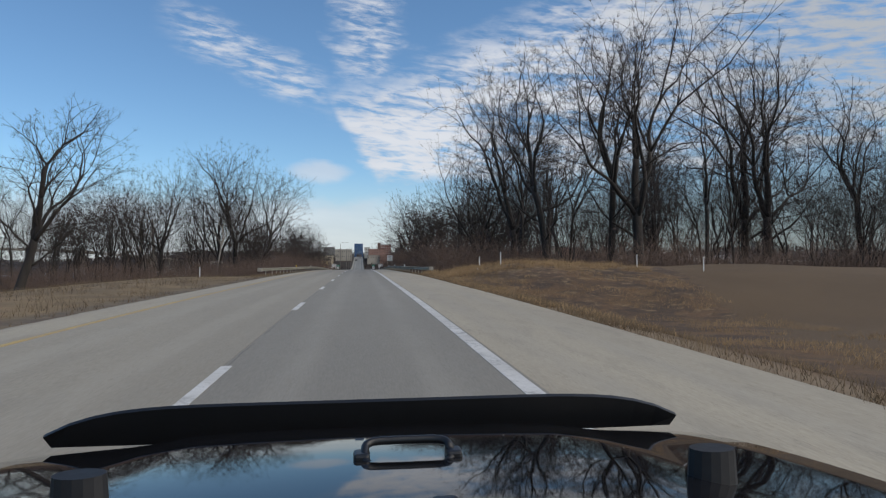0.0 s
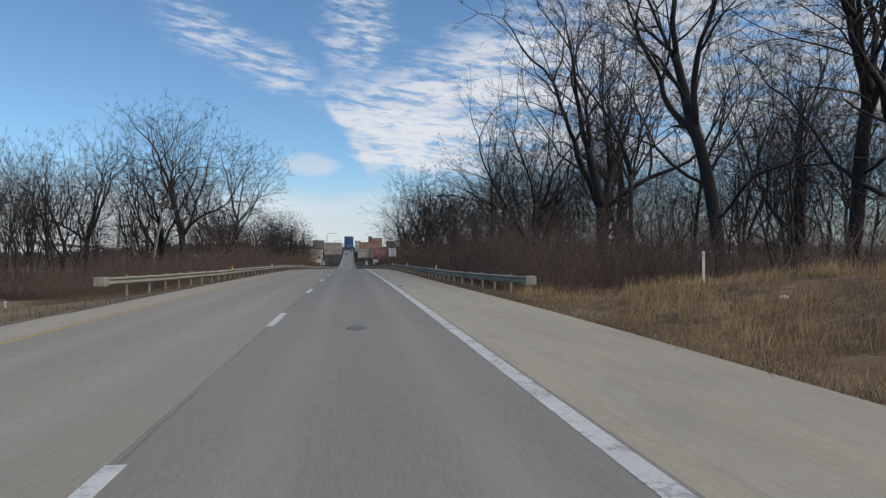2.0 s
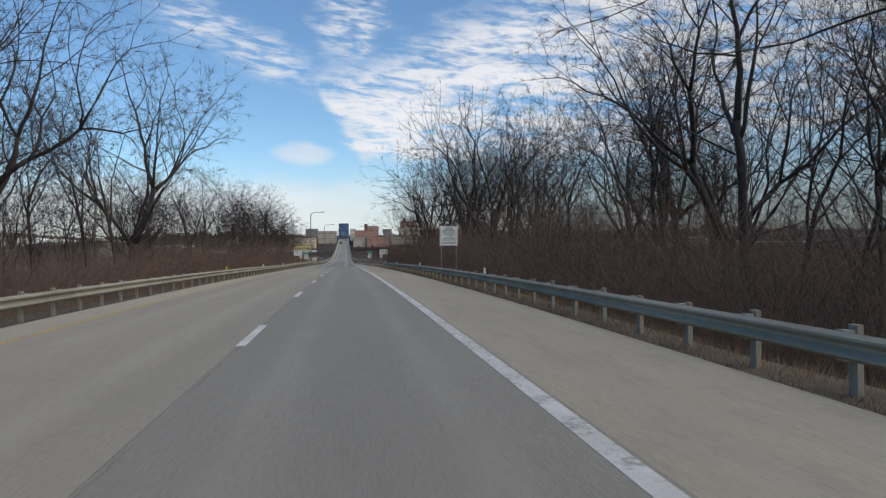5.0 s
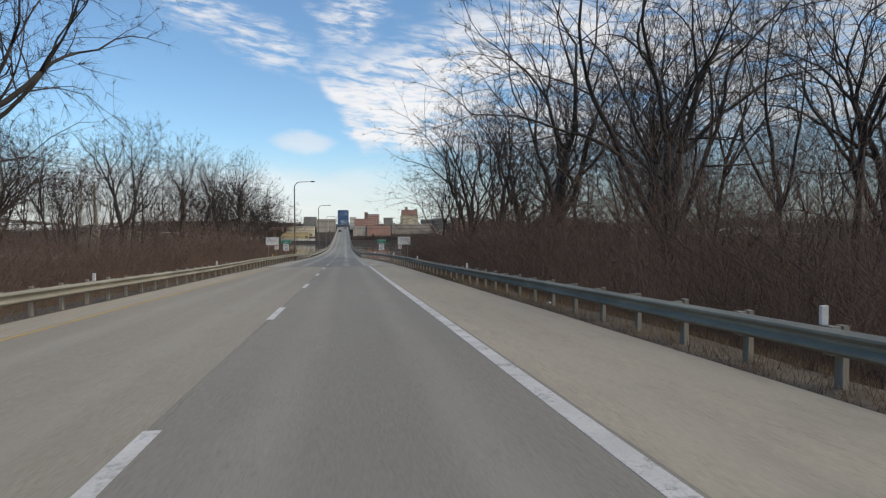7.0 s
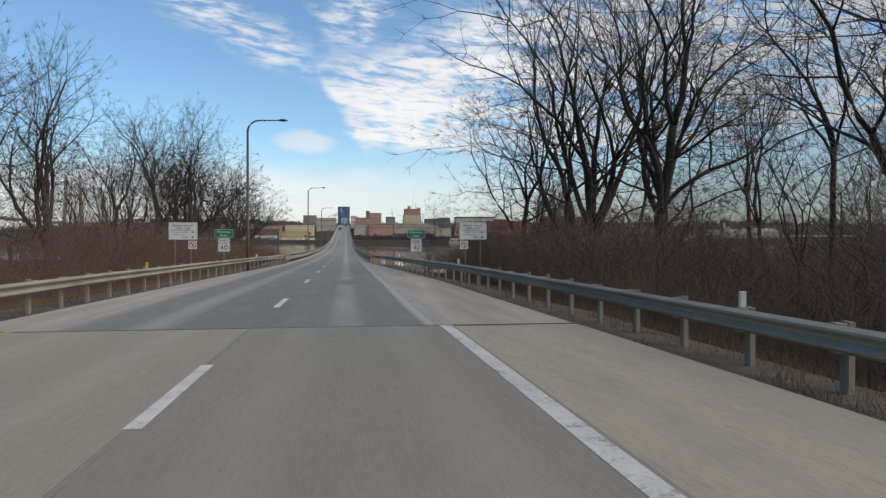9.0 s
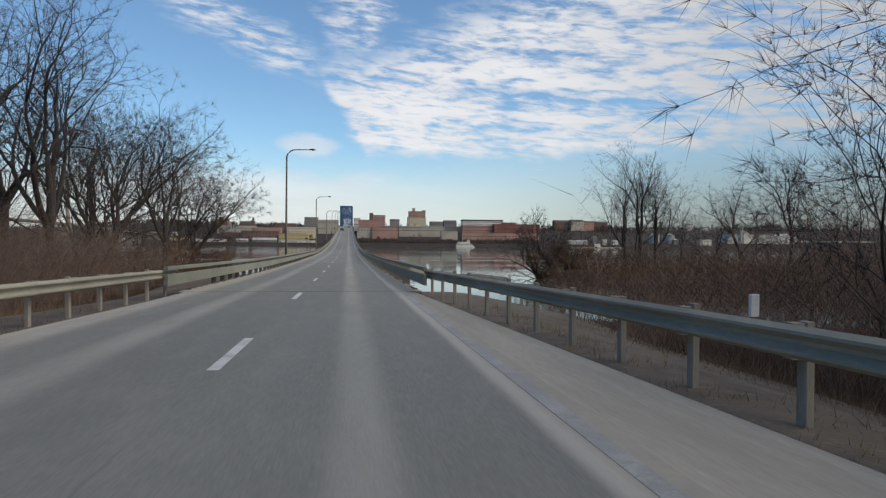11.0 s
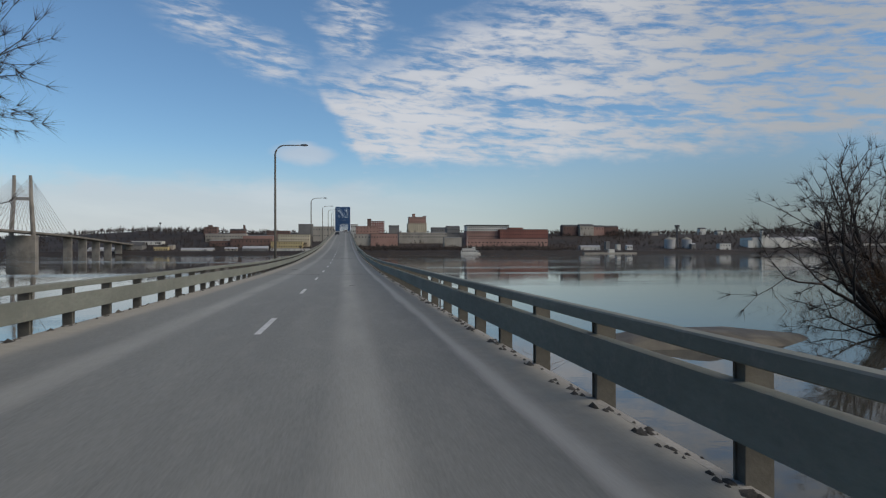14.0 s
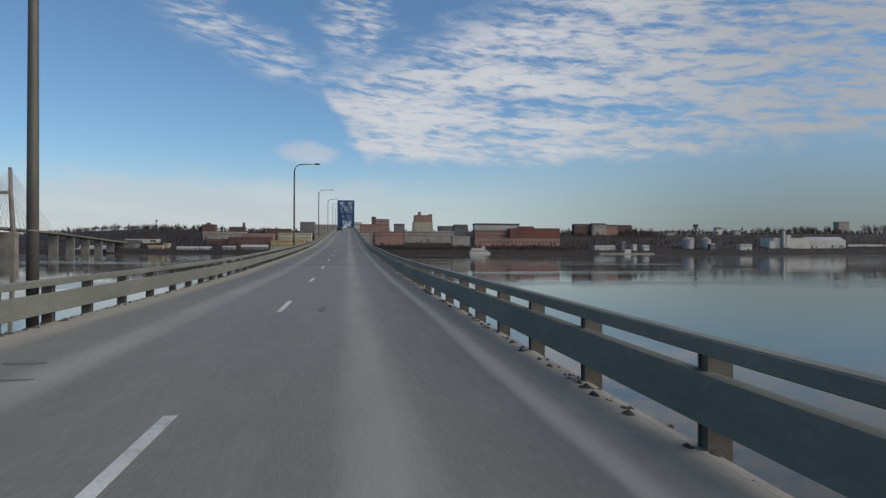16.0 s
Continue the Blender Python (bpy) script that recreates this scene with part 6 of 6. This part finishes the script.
riverboat()
barge = thing("barge", "long flat river barge moored at the far bank", "boat", at=(392, 1254, WATER))
part("hull", box_bm(82, 8, 2.4, 0.2), M["beige"], barge, at=(0, 0, 0.7))
part("deck_house", box_bm(9, 5, 5, 0.1, True), M["white_mas"], barge, at=(2, 0, 1.9))
for k in range(9):
    car = thing("freight_car", "white covered freight car standing on the bank railway", "train car", group="freight train", at=(819 + 17.5 * k, 1345, ground_z(819 + 17.5 * k, 1345)))
    part("body", box_bm(16.6, 3, 3.6, 0.1, True), M["white_mas"], car, at=(0, 0, 1.2))
    part("underframe", box_bm(15, 2.4, 1.2, 0.05, True), M["lamp_head"], car)


def build_far_woods():
    """Bare scrub and trees over the far bank and bluff."""
    r = np.random.default_rng(77)
    sets = []

    def add(n, x, y, h, spread):
        z = np.array([ground_z(float(a), float(b)) for a, b in zip(x, y)])
        base = np.column_stack([x, y, z - 0.5])
        sets.append(cones(base, base + np.column_stack([r.normal(0, 0.3, (n, 2)), h * 0.8]), h * 0.022))
        for _ in range(15):
            q = r.normal(0, 1, (n, 3))
            q /= np.linalg.norm(q, axis=1, keepdims=True)
            q *= r.uniform(0.7, 1.15, n)[:, None]
            tip = base + np.column_stack([q[:, :2] * (h * spread)[:, None], h * (0.55 + 0.42 * q[:, 2])])
            st = base + np.column_stack([q[:, :2] * (h * 0.06)[:, None], h * (0.22 + 0.25 * r.random(n) + 0.12 * q[:, 2])])
            sets.append(cones(st, tip, h * 0.024))
    n = 1700
    add(n, r.uniform(-700, 1500, n), 1270 + 60 * r.random(n) ** 1.4, r.uniform(2.2, 6, n), 0.40)
    n = 700
    add(n, r.uniform(10, 350, n), 1282 + 50 * r.random(n), r.uniform(4.5, 10, n), 0.36)
    n = 4600
    x = r.uniform(-950, 1700, n)
    y = 1320 + 480 * r.random(n)
    keep = (x < -130) | (x > 330) | (r.random(n) < 0.35)
    x, y = x[keep], y[keep]
    add(len(x), x, y, r.uniform(6, 12, len(x)), 0.36)
    # clumps of taller trees that stand above the skyline
    for cx, cy, count, tall, wide in ((511, 1480, 34, 15, 22), (430, 1520, 10, 12, 16), (400, 1500, 7, 11, 9), (640, 1560, 14, 12, 26), (730, 1600, 16, 13, 28), (900, 1640, 26, 17, 34),
                                      (985, 1640, 26, 17, 34), (1130, 1640, 14, 22, 24), (1250, 1640, 16, 15, 30), (-330, 1540, 26, 13, 34), (-255, 1530, 18, 13, 22), (-440, 1600, 10, 12, 22),
                                      (-540, 1650, 16, 11, 50), (-160, 1540, 20, 13, 24), (-60, 1330, 4, 9, 8), (130, 1318, 12, 7, 20), (90, 1316, 9, 7, 14), (180, 1322, 10, 8, 14), (260, 1325, 14, 8, 22), (330, 1330, 10, 9, 12), (360, 1330, 8, 9, 10), (-200, 1320, 12, 8, 24), (-270, 1330, 12, 9, 20), (-120, 1322, 8, 7, 14)):
        count = int(count * 1.5)
        x, y = r.normal(cx, wide, count), r.normal(cy, 14, count)
        add(count, x, y, tall * r.uniform(0.7, 1.3, count), 0.34)
    v, t = join_cones(sets)
    ob = mesh_part("far_woods", tri_mesh(v, t), M["far_twig"])
    tagged(ob, "grey-brown leafless woods covering the far bank and bluff", "woods", kind="stuff")


build_far_woods()


# ---------------------------------------------------------------- vehicles
def wheel(parent, x, y, r, w):
    wh = part("wheel", cyl_bm(r * 0.62, r * 0.62, w * 0.9, 18), M["chrome"], parent, at=(x - w * 0.45, y, r), rot=(0, 90, 0))
    prof = [(r * 0.6, 0.0), (r * 0.94, 0.0), (r, w * 0.15), (r, w * 0.85), (r * 0.94, w), (r * 0.6, w)]
    verts, faces = [], []
    for k in range(22):
        q = 2 * math.pi * k / 22
        verts += [(a * math.cos(q), a * math.sin(q), b - 0.02) for a, b in prof]
    n = len(prof)
    for k in range(22):
        for j in range(n):
            faces.append((k * n + j, k * n + (j + 1) % n, ((k + 1) % 22) * n + (j + 1) % n, ((k + 1) % 22) * n + j))
    mesh_part("tyre", mesh_of(verts, faces, smooth=False), M["black_rubber"], wh)


def road_car(x, y, label, paint):
    c = thing("car", label, "car", at=(x, y, zr(y)), turn=0)
    c.matrix_world = pose(x, y, zr(y), math.degrees(math.atan2(zr(y + 2) - zr(y - 2), 4)), 0, 0)
    side = [(-2.2, 0.35), (-2.25, 0.75), (-2.1, 0.98), (-1.6, 1.02), (-1.05, 1.42), (0.35, 1.45), (1.05, 1.0), (2.0, 0.88), (2.25, 0.7), (2.25, 0.35)]
    n = len(side)
    verts = [(sx * (0.88 if z < 1.1 else 0.70), yy, z) for sx in (-1, 1) for yy, z in side]
    faces = [tuple(range(n)), tuple(range(n, 2 * n))[::-1]] + [(i, n + i, n + (i + 1) % n, (i + 1) % n) for i in range(n)]
    mesh_part("body", mesh_of(verts, [tuple(reversed(q)) for q in faces]), M[paint], c)
    part("rear_window", box_bm(1.25, 0.02, 0.5), M["glass_dark"], c, at=(0, -1.38, 1.2), rot=(-54, 0, 0))
    for sx in (-0.68, 0.68):
        part("tail_light", box_bm(0.28, 0.04, 0.14, 0.01), M["sign_red"], c, at=(sx, -2.22, 0.82))
        wheel(c, sx * 1.12, -1.35, 0.33, 0.2)
        wheel(c, sx * 1.12, 1.4, 0.33, 0.2)


road_car(-1.8, 600, "dark sedan far ahead on the rising bridge", "dull_paint")
road_car(1.9, 664, "grey car far ahead near the truss", "grey_wall")


def own_car():
    """The open off-road car whose bonnet carries the camera at the start of the drive."""
    c = thing("off_road_car", "black open off-road car with a glossy bonnet", "car")
    cx = 1.82
    c.matrix_world = pose(cx, 0, zr(0.6) - 0.032, math.degrees(math.atan2(0.42, 20)) * 0.9, 0, 0)
    # bonnet: crowned, slightly falling to the front
    nu, nv = 24, 20
    verts, faces = [], []
    for j in range(nv + 1):
        v = j / nv
        y = 0.24 + 1.14 * v
        half = 0.735 - 0.07 * v
        for i in range(nu + 1):
            u = -1 + 2 * i / nu
            z = 1.285 - 0.05 * v - 0.06 * v ** 4 - 0.022 * abs(u) ** 2.2 - 0.05 * max(0, abs(u) - 0.93) / 0.07
            z += 0.014 * (1 - smooth(0.50, 0.62, abs(u)))
            verts.append((half * u, y, z))
    w = nu + 1
    faces = [(j * w + i, j * w + i + 1, (j + 1) * w + i + 1, (j + 1) * w + i) for j in range(nv) for i in range(nu)]
    me = mesh_of(verts, faces, smooth=True)
    bm = bmesh.new()
    bm.from_mesh(me)
    bmesh.ops.solidify(bm, geom=bm.faces[:], thickness=0.02)
    hood = part("bonnet", bm, M["car_paint"], c, "glossy black bonnet", smooth=True)
    # deflector across the bonnet's front edge
    vs, fs = [], []
    for i in range(29):
        u = -1 + 2 * i / 28
        x, rise = 0.622 * u + 0.006, 0.050 * (1 - abs(u) ** 7) + 0.003
        yb = 1.40
        zb = 1.186 + 0.002 * abs(u) ** 2.2
        vs += [(x, yb - 0.01, zb - 0.022), (x * 1.01, yb - 0.03, zb + rise), (x * 1.01, yb - 0.022, zb + rise + 0.004), (x, yb + 0.012, zb - 0.02)]
    for i in range(28):
        for k in range(4):
            l = (k + 1) % 4
            fs.append((i * 4 + k, i * 4 + l, (i + 1) * 4 + l, (i + 1) * 4 + k))
    mesh_part("bug_deflector", mesh_of(vs, fs, smooth=False), M["black_plastic"], c, "matt black wind deflector")
    # tie-down loop
    pts = [(0.058 * math.copysign(abs(math.cos(q)) ** 0.35, math.cos(q)), 0.019 * math.copysign(abs(math.sin(q)) ** 0.5, math.sin(q)), 0) for q in [2 * math.pi * k / 24 for k in range(25)]]
    v, f = tube([(a, b * 1.25, 0.014 + b * 0.55) for a, b, _ in pts], [0.0058] * 25, 8)
    loop = mesh_part("tie_down_loop", mesh_of(v, f, smooth=True), M["black_plastic"], hood, "black metal tie-down loop", at=(0.035, 0.93, 1.252))
    for s in (-1, 1):
        part("loop_foot", box_bm(0.022, 0.03, 0.014, 0.004), M["black_plastic"], c, at=(0.035 + s * 0.062, 0.93, 1.262))
        b = cyl_bm(0.033, 0.028, 0.07, 16)
        bmesh.ops.scale(b, vec=(1, 0.7, 1), verts=b.verts)
        part("rubber_buffer", b, M["black_rubber"], c, "black rubber windscreen rest", at=(s * 0.365 + 0.033, 0.80, 1.225))
    part("washer_nozzle", box_bm(0.03, 0.03, 0.02, 0.006), M["black_plastic"], c, at=(0.06, 0.72, 1.268))
    part("cowl", box_bm(1.46, 0.16, 0.12, 0.03), M["car_paint"], c, at=(0, 0.16, 1.22))
    part("engine_bay", box_bm(1.2, 1.1, 0.56, 0.06), M["dull_paint"], c, at=(0, 0.82, 0.86))
    part("grille", box_bm(1.22, 0.08, 0.40, 0.03), M["car_paint"], c, at=(0, 1.38, 0.92))
    for i in range(7):
        part("grille_slot", box_bm(0.055, 0.02, 0.3, 0.008), M["black_plastic"], c, at=(-0.3 + 0.1 * i, 1.425, 0.93))
    for s in (-1, 1):
        b = cyl_bm(0.09, 0.09, 0.04, 18)
        part("headlight", b, M["lamp_lens"], c, at=(s * 0.48, 1.41, 0.95), rot=(-90, 0, 0))
        part("fender", box_bm(0.30, 1.15, 0.06, 0.025), M["black_plastic"], c, at=(s * 0.76, 0.95, 0.92))
        part("body_side", box_bm(0.06, 2.3, 0.62, 0.02), M["car_paint"], c, at=(s * 0.74, -0.98, 0.78))
        wheel(c, s * 0.80 - (0.0 if s > 0 else 0.02), 0.98, 0.39, 0.25)
        wheel(c, s * 0.80 - (0.0 if s > 0 else 0.02), -1.45, 0.39, 0.25)
    part("floor_pan", box_bm(1.42, 2.4, 0.1, 0.02), M["dull_paint"], c, at=(0, -0.98, 0.5))
    part("tailgate", box_bm(1.42, 0.06, 0.62, 0.02), M["car_paint"], c, at=(0, -2.13, 0.78))
    part("front_bumper", box_bm(1.5, 0.16, 0.14, 0.03), M["black_plastic"], c, at=(0, 1.62, 0.6))
    part("chassis_rail", box_bm(0.8, 3.8, 0.14, 0.03), M["black_plastic"], c, at=(0, -0.25, 0.45))


own_car()
